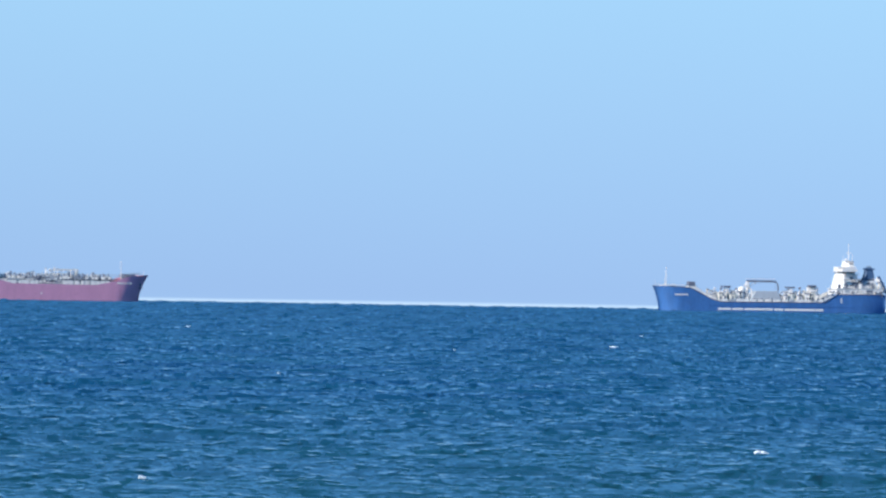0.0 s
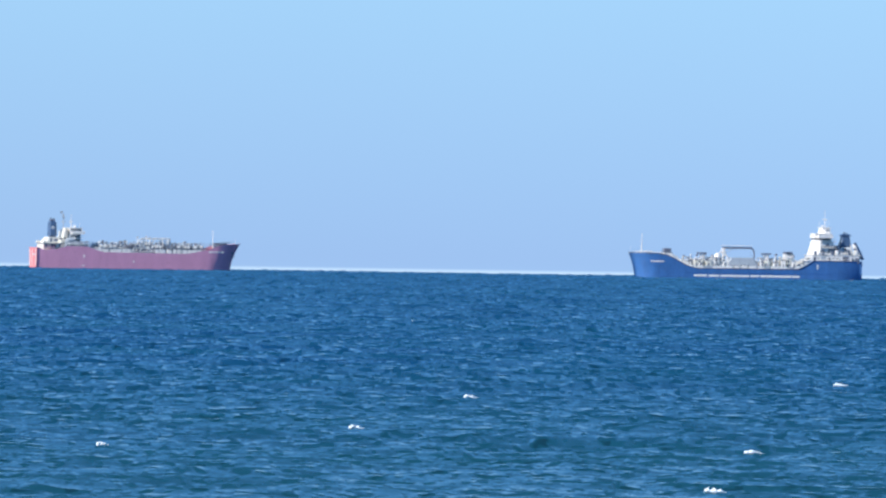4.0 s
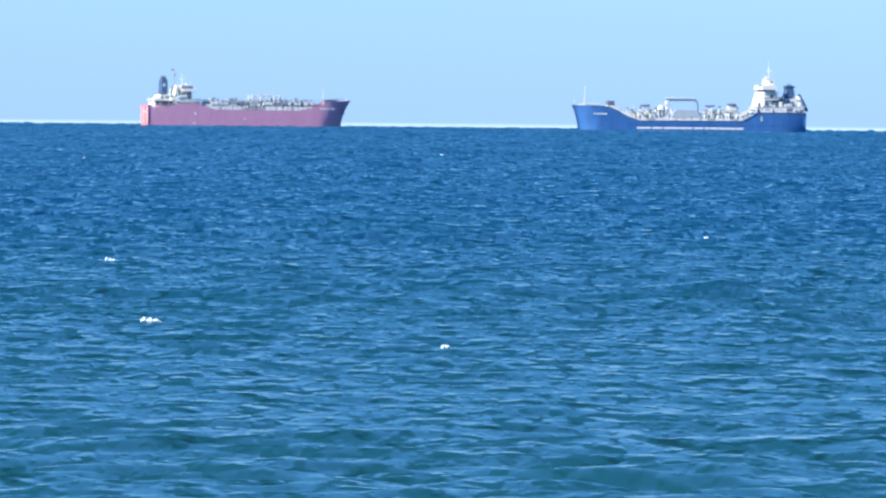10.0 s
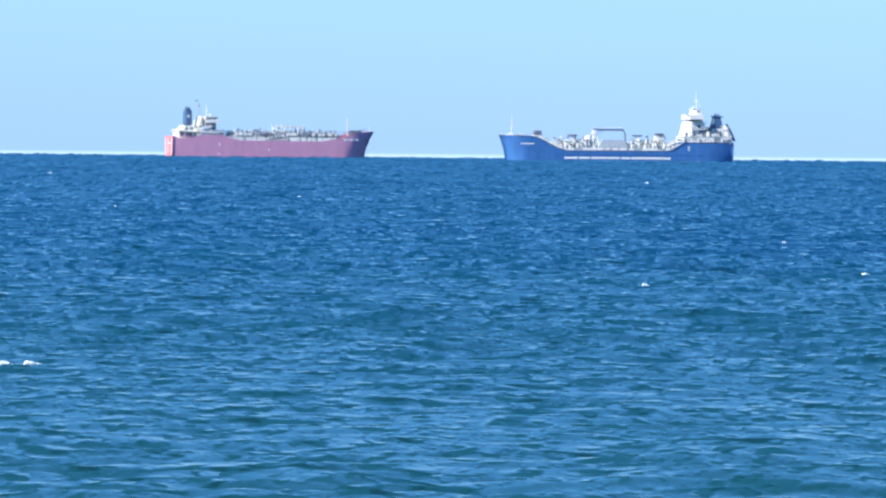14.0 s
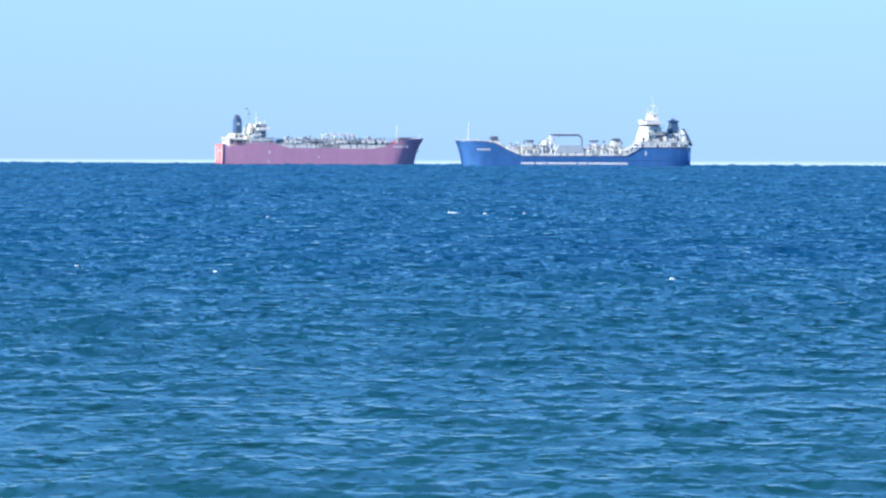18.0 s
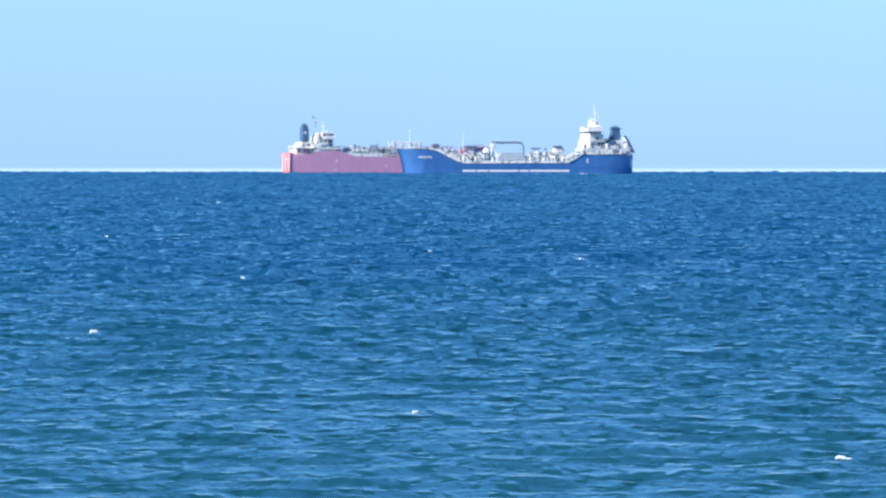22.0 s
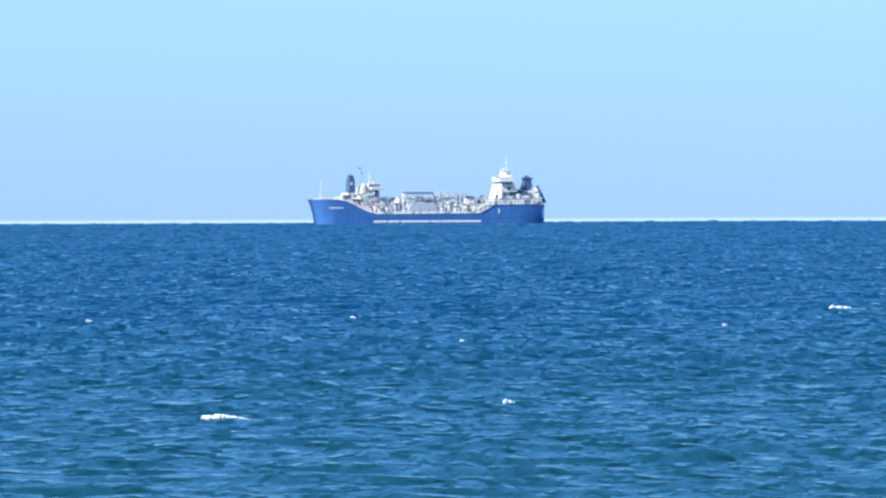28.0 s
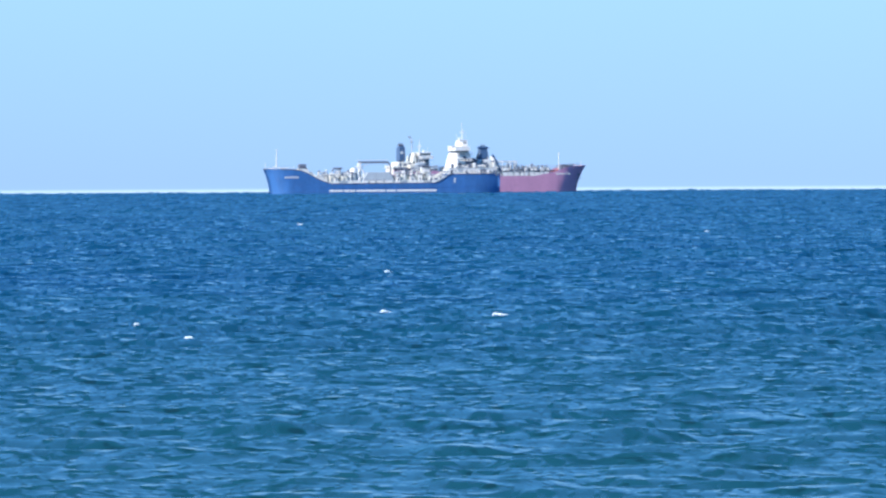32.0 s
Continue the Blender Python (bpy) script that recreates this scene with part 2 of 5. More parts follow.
def rod(bm, a, b, r, sides=6, r2=None):
    """A round bar from a to b, closed at both ends."""
    a, b = Vector(a), Vector(b)
    q = (b - a).to_track_quat("Z", "Y")
    r2 = r if r2 is None else r2
    rings = []
    for c, rr in ((a, r), (b, r2)):
        rings.append([bm.verts.new(c + q @ Vector((rr * math.cos(k * math.tau / sides), rr * math.sin(k * math.tau / sides), 0))) for k in range(sides)])
    for k in range(sides):
        bm.faces.new((rings[0][k], rings[0][(k + 1) % sides], rings[1][(k + 1) % sides], rings[1][k]))
    bm.faces.new(rings[0][::-1])
    bm.faces.new(rings[1])
    return bm


def tube(bm, points, r, sides=6):
    """A bent pipe swept along the points in one piece."""
    p = [Vector(c) for c in points]
    rings = []
    for k, c in enumerate(p):
        way = (p[min(k + 1, len(p) - 1)] - p[max(k - 1, 0)]).normalized()
        q = way.to_track_quat("Z", "Y")
        rings.append([bm.verts.new(c + q @ Vector((r * math.cos(n * math.tau / sides), r * math.sin(n * math.tau / sides), 0))) for n in range(sides)])
    faces = []
    for lo, hi in zip(rings, rings[1:]):
        turn = min(range(sides), key=lambda m: (hi[m].co - lo[0].co).length)
        for n in range(sides):
            faces.append(bm.faces.new((lo[n], lo[(n + 1) % sides], hi[(n + 1 + turn) % sides], hi[(n + turn) % sides])))
    faces.append(bm.faces.new(rings[0][::-1]))
    faces.append(bm.faces.new(rings[-1]))
    bmesh.ops.recalc_face_normals(bm, faces=faces)
    return bm


def lathe(bm, x, y, profile, sides=12):
    """A turned body about the upright axis at x, y; profile: (radius, z) from below."""
    rings = [[bm.verts.new((x + r * math.cos(k * math.tau / sides), y + r * math.sin(k * math.tau / sides), z)) for k in range(sides)] for r, z in profile]
    for lo, hi in zip(rings, rings[1:]):
        for k in range(sides):
            bm.faces.new((lo[k], lo[(k + 1) % sides], hi[(k + 1) % sides], hi[k]))
    bm.faces.new(rings[0][::-1])
    bm.faces.new(rings[-1])
    return bm


def lerp(table, x):
    """A value between the rows (x, value) of a table, eased."""
    if x <= table[0][0]:
        return table[0][1]
    for (a, va), (b, vb) in zip(table, table[1:]):
        if x <= b:
            k = (x - a) / (b - a)
            return va + (vb - va) * k
    return table[-1][1]


BM = bmesh.new


# ---- the sea ----
FAR = 4986.0


def wave_field(x, y, seed, heading, spread, longest, shortest, count, slope):
    """Heights of a short-crested wind sea: many trains of about equal steepness, peaked at the crests."""
    rng = np.random.default_rng(seed)
    z = np.zeros_like(x)
    for k in range(count):
        lam = shortest * (longest / shortest) ** ((k + rng.random()) / count)
        a = radians(heading) + radians(spread) * rng.normal()
        kx, ky = math.cos(a) * math.tau / lam, math.sin(a) * math.tau / lam
        s = np.sin(kx * x + ky * y + rng.random() * math.tau).astype(np.float32)
        z += slope * (2.0 / count) ** 0.5 * lam / math.tau * (s + 0.18 * s * s - 0.09)
    return z


def sheet(name, fine, cols, drift, seed, heading, level, slope):
    """A fan of water from near the shore to the horizon, finer towards the shore; drift: its whole way in x."""
    y = [182.0]
    while y[-1] < 4983.0:
        y.append(y[-1] + min(y[-1] ** 2 / 124000.0, 0.42 + 0.004 * max(0.0, y[-1] - 420.0)) / fine)
    y = np.array(y, dtype=np.float32)
    rows = len(y)
    u = np.linspace(0, 1, cols, dtype=np.float32)
    left = -(10 + 0.056 * y)
    right = (10 + 0.056 * y) + drift
    X = left[:, None] + (right - left)[:, None] * u[None, :]
    Y = np.repeat(y[:, None], cols, 1)
    Z = wave_field(X, Y, seed, heading, 50, 13.0, 1.5, 64, slope)
    group = 0.8 + 0.4 * np.sin(X / 23.0 + seed) * np.sin(Y / 37.0 + 2 * seed) + 0.25 * np.sin(X / 61.0 + Y / 90.0)
    Z = Z * np.clip(group, 0.5, 1.25) * (1 + np.maximum(0, Y - 700.0) / 2600.0) + level
    Z = np.minimum(Z, 0.85 + Y / 11000.0)
    co = np.stack([X, Y, Z], -1).reshape(-1, 3).astype(np.float32)
    idx = np.arange(rows * cols).reshape(rows, cols)
    quads = np.stack([idx[:-1, :-1], idx[1:, :-1], idx[1:, 1:], idx[:-1, 1:]], -1).reshape(-1, 4)[:, ::-1]
    me = bpy.data.meshes.new(name)
    me.vertices.add(len(co))
    me.vertices.foreach_set("co", co.ravel())
    me.loops.add(quads.size)
    me.loops.foreach_set("vertex_index", quads.ravel().astype(np.int32))
    me.polygons.add(len(quads))
    me.polygons.foreach_set("loop_start", np.arange(0, quads.size, 4, dtype=np.int32))
    me.polygons.foreach_set("use_smooth", np.ones(len(quads), dtype=bool))
    me.update()
    me.validate()
    me.materials.append(WATER)
    return new(name, me)


def sea_floor_sheet():
    bm = BM()
    xs, ys = np.linspace(-5200, 5200, 27), np.linspace(-5000, FAR, 27)
    grid = [[bm.verts.new((x, y, -0.75)) for x in xs] for y in ys]
    for j in range(26):
        for i in range(26):
            bm.faces.new((grid[j][i], grid[j][i + 1], grid[j + 1][i + 1], grid[j + 1][i]))
    return part("water", bm, WATER, None)


water = tagged(sea_floor_sheet(), "deep blue open sea reaching to the horizon", "sea", kind="structure")
waves = tagged(sheet("wave_surface", 1.0, 480, 112, 3, 188, 0.0, 0.10), "blue wind-ruffled sea surface with short steep waves", "waves", kind="structure")
chop = tagged(sheet("wave_chop", 0.72, 400, 82, 8, 222, -0.08, 0.09), "blue choppy cross waves on the open sea", "waves", kind="structure")


# ---- ships: the hull ----
def hull_form(length, beam, draft, sheer, rake, fine_bow=0.24, fine_stern=0.16, stations=64, girth=10, transom=0.78, swell=(1.7, 2.3)):
    """Half-breadth and height over the length. Returns rows of points from keel to rail, port side, stern to bow."""
    rows = []
    for i in range(stations + 1):
        u = i / stations
        x = length * u
        top = lerp(sheer, x)
        row = []
        for j in range(girth + 1):
            v = j / girth
            z = -draft + (top + draft) * v
            height = max(0.0, min(1.0, (z + draft) / (draft + 8.0)))
            full = 1.0
            if u > 1 - fine_bow:
                k = (u - (1 - fine_bow)) / fine_bow
                full *= max(0.02, (1 - k ** (swell[0] + swell[1] * height)))
            if u < fine_stern:
                k = 1 - u / fine_stern
                full *= 1 - (1 - transom) * k ** 2 - 0.35 * k ** 1.5 * (1 - height) ** 2
            bilge = min(1.0, (v * (top + draft) / 2.4 + 0.05)) ** 0.5
            lean = rake * max(0.0, u - 0.82) / 0.18 * (max(0.0, z) / 11.0) ** 1.7
            row.append((x - rake * max(0.0, u - 0.82) / 0.18 + lean, beam / 2 * full * bilge, z))
        rows.append(row)
    return rows


def hull_parts(ship, rows, material, deck_material, bulwark=1.0):
    bm = BM()
    both = []
    for side in (1, -1):
        grid = [[bm.verts.new((x, side * y, z)) for x, y, z in r] for r in rows]
        both.append(grid)
        for i in range(len(grid) - 1):
            for j in range(len(grid[0]) - 1):
                q = [grid[i][j], grid[i + 1][j], grid[i + 1][j + 1], grid[i][j + 1]]
                bm.faces.new(q if side < 0 else q[::-1])
    p, s = both
    for j in range(len(p[0]) - 1):
        bm.faces.new((p[0][j], p[0][j + 1], s[0][j + 1], s[0][j]))
        bm.faces.new((p[-1][j], s[-1][j], s[-1][j + 1], p[-1][j + 1]))
    for i in range(len(p) - 1):
        bm.faces.new((p[i][0], s[i][0], s[i + 1][0], p[i + 1][0]))
    for f in bm.faces:
        f.smooth = abs(f.normal.x) < 0.9
    part("hull", bm, material, ship)
    bm = BM()
    line = []
    for r in rows:
        x, y, z = r[-1]
        line.append((bm.verts.new((x, y - 0.12, z - bulwark)), bm.verts.new((x, -y + 0.12, z - bulwark))))
    for a, b in zip(line, line[1:]):
        bm.faces.new((a[0], b[0], b[1], a[1])[::-1])
    part("deck", bm, deck_material, ship)


def deck_edge(rows, x):
    """Half-breadth and rail height at x."""
    best = min(rows, key=lambda r: abs(r[-1][0] - x))
    return best[-1][1], best[-1][2]


def railing(ship, rows, x0, x1, step=1.6, high=1.1, side=1, material=None, inset=0.25):
    """Posts and three wires along the deck's edge."""
    material = material or WHITE
    wires = [[], [], []]
    x = x0
    while x <= x1 + 0.01:
        y, z = deck_edge(rows, x)
        y = side * (y - inset)
        for k in range(3):
            wires[k].append((x, y, z + high * (k + 1) / 3))
        x += step
    rail = part("railing", tube(BM(), wires[2], 0.05, 4), material, ship)
    for w in wires[:2]:
        part("rail_bar", tube(BM(), w, 0.035, 4), material, rail)
    for x, y, z in wires[2]:
        part("rail_post", rod(BM(), (x, y, z - high - 0.05), (x, y, z), 0.05, 5), material, rail)


def windows(parent, x0, x1, y, z0, z1, count, facing="y"):
    """A row of panes set a little proud of a wall. facing y: along x at y; facing x: along y at x = y."""
    w = (x1 - x0) / count
    for k in range(count):
        a, b = x0 + w * (k + 0.14), x0 + w * (k + 0.86)
        bm = BM()
        if facing == "y":
            box(bm, a, b, y - 0.04, y + 0.04, z0, z1, 0.02)
        else:
            box(bm, y - 0.04, y + 0.04, a, b, z0, z1, 0.02)
        part("window_pane", bm, PANE, parent)


def block(ship, name, material, *dims, bevel=0.08, top=(0, 0, 0, 0), label=""):
    return part(name, box(BM(), *dims, bevel=bevel, top=top), material, ship, label)


def wheelhouse(ship, x0, x1, half, z0, z1, wing):
    """The bridge: a windowed house with open wings over the ship's side."""
    house = block(ship, "wheelhouse", WHITE, x0, x1, -half, half, z0, z1, top=(0, 0.5, 0, 0), label="white wheelhouse with a band of dark windows")
    zz = z0 + (z1 - z0) * 0.45
    windows(house, x0 + 0.3, x1 - 0.6, half + 0.01, zz, z1 - 0.35, 6)
    windows(house, x0 + 0.3, x1 - 0.6, -half - 0.01, zz, z1 - 0.35, 6)
    windows(house, -half + 0.3, half - 0.3, x1 - 0.3, zz, z1 - 0.35, 9, "x")
    block(ship, "bridge_wing_deck", WHITE, x0 + 0.6, x1 + 0.2, -wing, wing, z0 - 0.25, z0, bevel=0.04)
    for s in (1, -1):
        a, b = sorted((s * (half + 0.1), s * wing))
        block(ship, "wing_bulwark", WHITE, x1 - 0.05, x1 + 0.2, a, b, z0 + 0.003, z0 + 1.15, bevel=0.03)
        a, b = sorted((s * (wing - 0.12), s * wing))
        block(ship, "wing_end", WHITE, x0 + 0.7, x1 - 0.06, a, b, z0 + 0.003, z0 + 1.15, bevel=0.03)
    block(ship, "wheelhouse_roof", WHITE, x0 - 0.2, x1 + 0.1, -half - 0.3, half + 0.3, z1 + 0.003, z1 + 0.22, bevel=0.04)
    return house


def radar_mast(ship, x, z0, z1, r=0.28, material=None):
    mast = part("mast", rod(BM(), (x, 0, z0), (x, 0, z1), r, 8, r * 0.4), material or WHITE, ship, "slim pole mast")
    bm = BM()
    zc = z0 + (z1 - z0) * 0.45
    tube(bm, [(x, -1.6, zc), (x, 1.6, zc)], 0.1)
    tube(bm, [(x, -1.0, zc + 1.6), (x, 1.0, zc + 1.6)], 0.08)
    part("yard", bm, material or WHITE, mast)
    part("radar_scanner", box(BM(), x - 1.1, x + 1.1, -0.2, 0.2, zc + 0.2, zc + 0.5, 0.05), material or WHITE, mast)
    part("mast_light", lathe(BM(), x, 0, [(0.15, z1), (0.22, z1 + 0.15), (0.15, z1 + 0.4)], 8), PALE, mast)
    return mast


def winch(ship, x, y, z, s=1.0):
    w = part("winch", box(BM(), x - 0.9 * s, x + 0.9 * s, y - 1.1 * s, y + 1.1 * s, z, z + 0.35 * s, 0.05), DARK, ship)
    part("winch_drum", rod(BM(), (x, y - 0.9 * s, z + 1.0 * s), (x, y + 0.9 * s, z + 1.0 * s), 0.55 * s, 12), PALE, w)
    for k in (-0.95, 0, 0.95):
        part("drum_flange", rod(BM(), (x, y + (k - 0.05) * s, z + 1.0 * s), (x, y + (k + 0.05) * s, z + 1.0 * s), 0.85 * s, 14), DARK, w)
    return w


def vent(ship, x, y, z, high, r=0.25, material=None):
    """A tank vent: a pipe with a mushroom head."""
    v = part("vent_pipe", rod(BM(), (x, y, z), (x, y, z + high), r * 0.55, 8), material or WHITE, ship)
    part("vent_head", lathe(BM(), x, y, [(r * 0.7, z + high - 0.1), (r * 1.5, z + high + 0.15), (r * 1.3, z + high + 0.5), (r * 0.4, z + high + 0.7)], 10), DARK, v)


def bollard(ship, x, y, z):
    b = part("bollard", box(BM(), x - 0.9, x + 0.9, y - 0.3, y + 0.3, z, z + 0.12, 0.02), DARK, ship)
    for dx in (-0.55, 0.55):
        part("bollard_post", lathe(BM(), x + dx, y, [(0.25, z + 0.12), (0.22, z + 0.7), (0.32, z + 0.85), (0.3, z + 0.95)], 10), DARK, b)


def funnel(ship, x0, x1, half, z0, z1, lean, material, cap):
    """A funnel casing with rounded corners, a darker cap and exhaust pipes."""
    bm = BM()
    box(bm, x0, x1, -half, half, z0, z1, 0.45, top=(lean, lean * 0.55, half * 0.22, half * 0.22))
    f = part("funnel", bm, material, ship, "dark navy funnel with a pale mark" if material is NAVY else "")
    a, b = x0 + lean, x1 - lean * 0.55
    part("funnel_cap", box(BM(), a - 0.15, b + 0.15, -half * 0.8, half * 0.8, z1, z1 + 0.5, 0.12), cap, f)
    for k in range(3):
        x = a + (b - a) * (0.25 + 0.25 * k)
        part("exhaust_pipe", rod(BM(), (x, 0.5 * (k - 1), z1 + 0.4), (x - 0.15, 0.5 * (k - 1), z1 + 1.3), 0.22, 8), BLACK, f)
    return f


def red_tanker():
    """A loaded product tanker with a raised poop and forecastle; the stern is at x = 0."""
    ship = thing("red_tanker", "red-hulled product tanker with white superstructure under way at sea", "ship", "passing tankers")
    sheer = [(0, 9.9), (1.6, 9.7), (3.2, 8.7), (9.4, 9.1), (12, 10.0), (15, 10.6), (24.5, 10.6), (28.5, 9.2), (33, 8.0), (74, 7.8), (83, 9.6), (89.5, 12.0), (93, 12.6), (101, 13.0)]
    rows = hull_form(100.5, 16.5, 5.5, sheer, 3.6, 0.22, 0.14, transom=0.95, swell=(2.4, 2.2))
    hull_parts(ship, rows, RED, DEEP_RED)
    return ship, rows


def blue_tanker():
    """A small chemical tanker, low amidships; the stern is at x = 0."""
    ship = thing("blue_tanker", "dark blue chemical tanker, low amidships, with white bridge house aft", "ship", "passing tankers")
    sheer = [(0, 9.0), (22, 8.9), (24, 8.7), (30, 4.9), (80, 4.7), (85, 6.3), (90, 9.0), (94, 10.9), (97, 11.3), (110, 11.7)]
    rows = hull_form(110.0, 17.0, 6.0, sheer, 2.6, 0.14, 0.12, swell=(2.4, 2.2))
    hull_parts(ship, rows, BLUE, GREEN)
    return ship, rows


red, red_rows = red_tanker()
blue, blue_rows = blue_tanker()


def side_at(rows, x, z):
    """Half-breadth of the hull at x and height z."""
    best = min(rows, key=lambda r: abs(r[-1][0] - x))
    return lerp([(p[2], p[1]) for p in best], z)


def name_bars(ship, rows, x0, x1, z, high, count, material, sides=(1, -1)):
    """Plain bars in place of a name on the hull."""
    w = (x1 - x0) / count
    for side in sides:
        for k in range(count):
            a, b = x0 + w * k, x0 + w * (k + 0.7)
            ya, yb = side_at(rows, a, z) + 0.07, side_at(rows, b, z) + 0.07
            bm = BM()
            yc, yd = side_at(rows, b, z + high) + 0.07, side_at(rows, a, z + high) + 0.07
            p = [(a, side * ya, z), (b, side * yb, z), (b, side * yc, z + high), (a, side * yd, z + high)]
            inner = [(x, y - side * 0.12, zz) for x, y, zz in p]
            v = [bm.verts.new(c) for c in p + inner]
            for f in ((0, 1, 2, 3), (7, 6, 5, 4), (0, 4, 5, 1), (1, 5, 6, 2), (2, 6, 7, 3), (3, 7, 4, 0)):
                bm.faces.new([v[i] for i in f])
            bmesh.ops.recalc_face_normals(bm, faces=bm.faces)
            part("name_bar", bm, material, ship)


def chamfered(ship, name, material, x0, x1, cut, half, nose, z0, z1, rake=0.0, taper=0.0, label=""):
    """A house whose front corners are cut back: full breadth from x0 to cut, narrowing to nose at x1."""
    bm = BM()
    low = [(x0, -half), (cut, -half), (x1, -nose), (x1, nose), (cut, half), (x0, half)]
    high = [(x0 + taper, -half), (cut, -half), (x1 - rake, -nose), (x1 - rake, nose), (cut, half), (x0 + taper, half)]
    a = [bm.verts.new((x, y, z0)) for x, y in low]
    b = [bm.verts.new((x, y, z1)) for x, y in high]
    bm.faces.new(a[::-1])
    bm.faces.new(b)
    for i in range(6):
        bm.faces.new((a[i], a[(i + 1) % 6], b[(i + 1) % 6], b[i]))
    bmesh.ops.recalc_face_normals(bm, faces=bm.faces)
    bmesh.ops.bevel(bm, geom=list(bm.edges), offset=0.06, segments=1, affect="EDGES")
    return part(name, bm, material, ship, label)


def anchor(ship, rows, x, z, material):
    for side in (1, -1):
        y = side * (side_at(rows, x, z) + 0.15)
        a = part("anchor", rod(BM(), (x, y, z + 1.0), (x, y, z - 0.8), 0.16, 8), material, ship)
        bm = BM()
        tube(bm, [(x - 1.0, y + side * 0.1, z - 0.1), (x - 0.6, y + side * 0.1, z - 0.9), (x + 0.6, y + side * 0.1, z - 0.9), (x + 1.0, y + side * 0.1, z - 0.1)], 0.18, 6)
        part("anchor_flukes", bm, material, a)
        part("hawse_pipe", rod(BM(), (x, y - side * 0.5, z + 1.3), (x, y + side * 0.06, z + 1.1), 0.5, 10), material, ship)


def stairs(ship, x, y0, y1, z0, z1, material):
    """A steep ship's ladder across the deck."""
    bm = BM()
    rod(bm, (x - 0.35, y0, z0), (x - 0.35, y1, z1), 0.06, 5)
    rod(bm, (x + 0.35, y0, z0), (x + 0.35, y1, z1), 0.06, 5)
    l = part("ladder", bm, material, ship)
    n = max(3, int((z1 - z0) / 0.3))
    for k in range(1, n):
        u = k / n
        part("ladder_rung", rod(BM(), (x - 0.35, y0 + (y1 - y0) * u, z0 + (z1 - z0) * u), (x + 0.35, y0 + (y1 - y0) * u, z0 + (z1 - z0) * u), 0.04, 4), material, l)


def pipe_bridge(ship, x0, x1, y, z, material, count=5, step=6.0):
    """Cargo pipes side by side on low trestles, with flanges and a catwalk above."""
    for k in range(count):
        yy = y + (k - (count - 1) / 2) * 0.62
        p = part("cargo_pipe", rod(BM(), (x0, yy, z + 0.9), (x1, yy, z + 0.9), 0.2, 8), material, ship)
        x = x0 + 2 + k
        while x < x1:
            part("pipe_flange", rod(BM(), (x - 0.06, yy, z + 0.9), (x + 0.06, yy, z + 0.9), 0.31, 10), DARK, p)
            x += 9.0
    x = x0 + 1.0
    while x < x1:
        bm = BM()
        w = count * 0.32 + 0.3
        tube(bm, [(x, y - w, z), (x, y - w, z + 2.0), (x, y + w, z + 2.0), (x, y + w, z)], 0.1, 5)
        tube(bm, [(x, y - w, z + 0.66), (x, y + w, z + 0.66)], 0.08, 5)
        part("pipe_trestle", bm, GREY, ship)
        x += step


def catwalk(ship, x0, x1, y, z, material):
    walkway = block(ship, "catwalk", GREY, x0, x1, y - 0.5, y + 0.5, z, z + 0.1, bevel=0.02)
    for side in (-0.5, 0.5):
        for h in (0.55, 1.1):
            part("handrail", rod(BM(), (x0, y + side, z + h), (x1, y + side, z + h), 0.08, 5), material, walkway)
    x = x0
    while x <= x1:
        for side in (-0.5, 0.5):
            part("handrail_post", rod(BM(), (x, y + side, z + 0.1), (x, y + side, z + 1.12), 0.05, 5), material, walkway)
        rod_leg = BM()
        rod(rod_leg, (x, y, z - 2.0), (x, y, z), 0.1, 6)
        part("catwalk_leg", rod_leg, GREY, walkway)
        x += 3.2


def valve(ship, x, y, z, high, material):
    """A deck valve: a stem with a hand wheel on a flanged body."""
    v = part("valve_body", lathe(BM(), x, y, [(0.3, z), (0.3, z + 0.25), (0.18, z + 0.3), (0.18, z + high - 0.2), (0.26, z + high)], 10), material, ship)
    bm = BM()
    ring = [(x + 0.42 * math.cos(k * math.tau / 10), y + 0.42 * math.sin(k * math.tau / 10), z + high + 0.2) for k in range(11)]
    tube(bm, ring, 0.05, 4)
    rod(bm, (x - 0.42, y, z + high + 0.2), (x + 0.42, y, z + high + 0.2), 0.04, 4)
    rod(bm, (x, y, z + high - 0.05), (x, y, z + high + 0.2), 0.05, 5)
    part("hand_wheel", bm, DARK, v)


def deck_box(ship, x, y, z, sx, sy, sz, material, lid):
    b = block(ship, "deck_house", material, x - sx / 2, x + sx / 2, y - sy / 2, y + sy / 2, z, z + sz, bevel=0.1)
    part("house_top", box(BM(), x - sx / 2 - 0.12, x + sx / 2 + 0.12, y - sy / 2 - 0.12, y + sy / 2 + 0.12, z + sz + 0.003, z + sz + 0.22, 0.05), lid, b)
    for side in (1, -1):
        part("house_door", box(BM(), x - 0.35, x + 0.35, y + side * (sy / 2 + 0.01) - 0.03, y + side * (sy / 2 + 0.01) + 0.03, z + 0.15, z + min(1.9, sz - 0.1), 0.02), GREY, b)
    return b


def hatch(ship, x, y, z, r=0.75):
    h = part("tank_hatch", lathe(BM(), x, y, [(r, z), (r, z + 0.7), (r * 1.12, z + 0.75), (r * 1.12, z + 0.92), (r * 0.7, z + 1.05)], 14), PALE, ship)
    for k in range(6):
        a = k * math.tau / 6
        part("hatch_dog", box(BM(), x + r * 1.1 * math.cos(a) - 0.1, x + r * 1.1 * math.cos(a) + 0.1, y + r * 1.1 * math.sin(a) - 0.1, y + r * 1.1 * math.sin(a) + 0.1, z + 0.6, z + 0.98, 0.02), DARK, h)


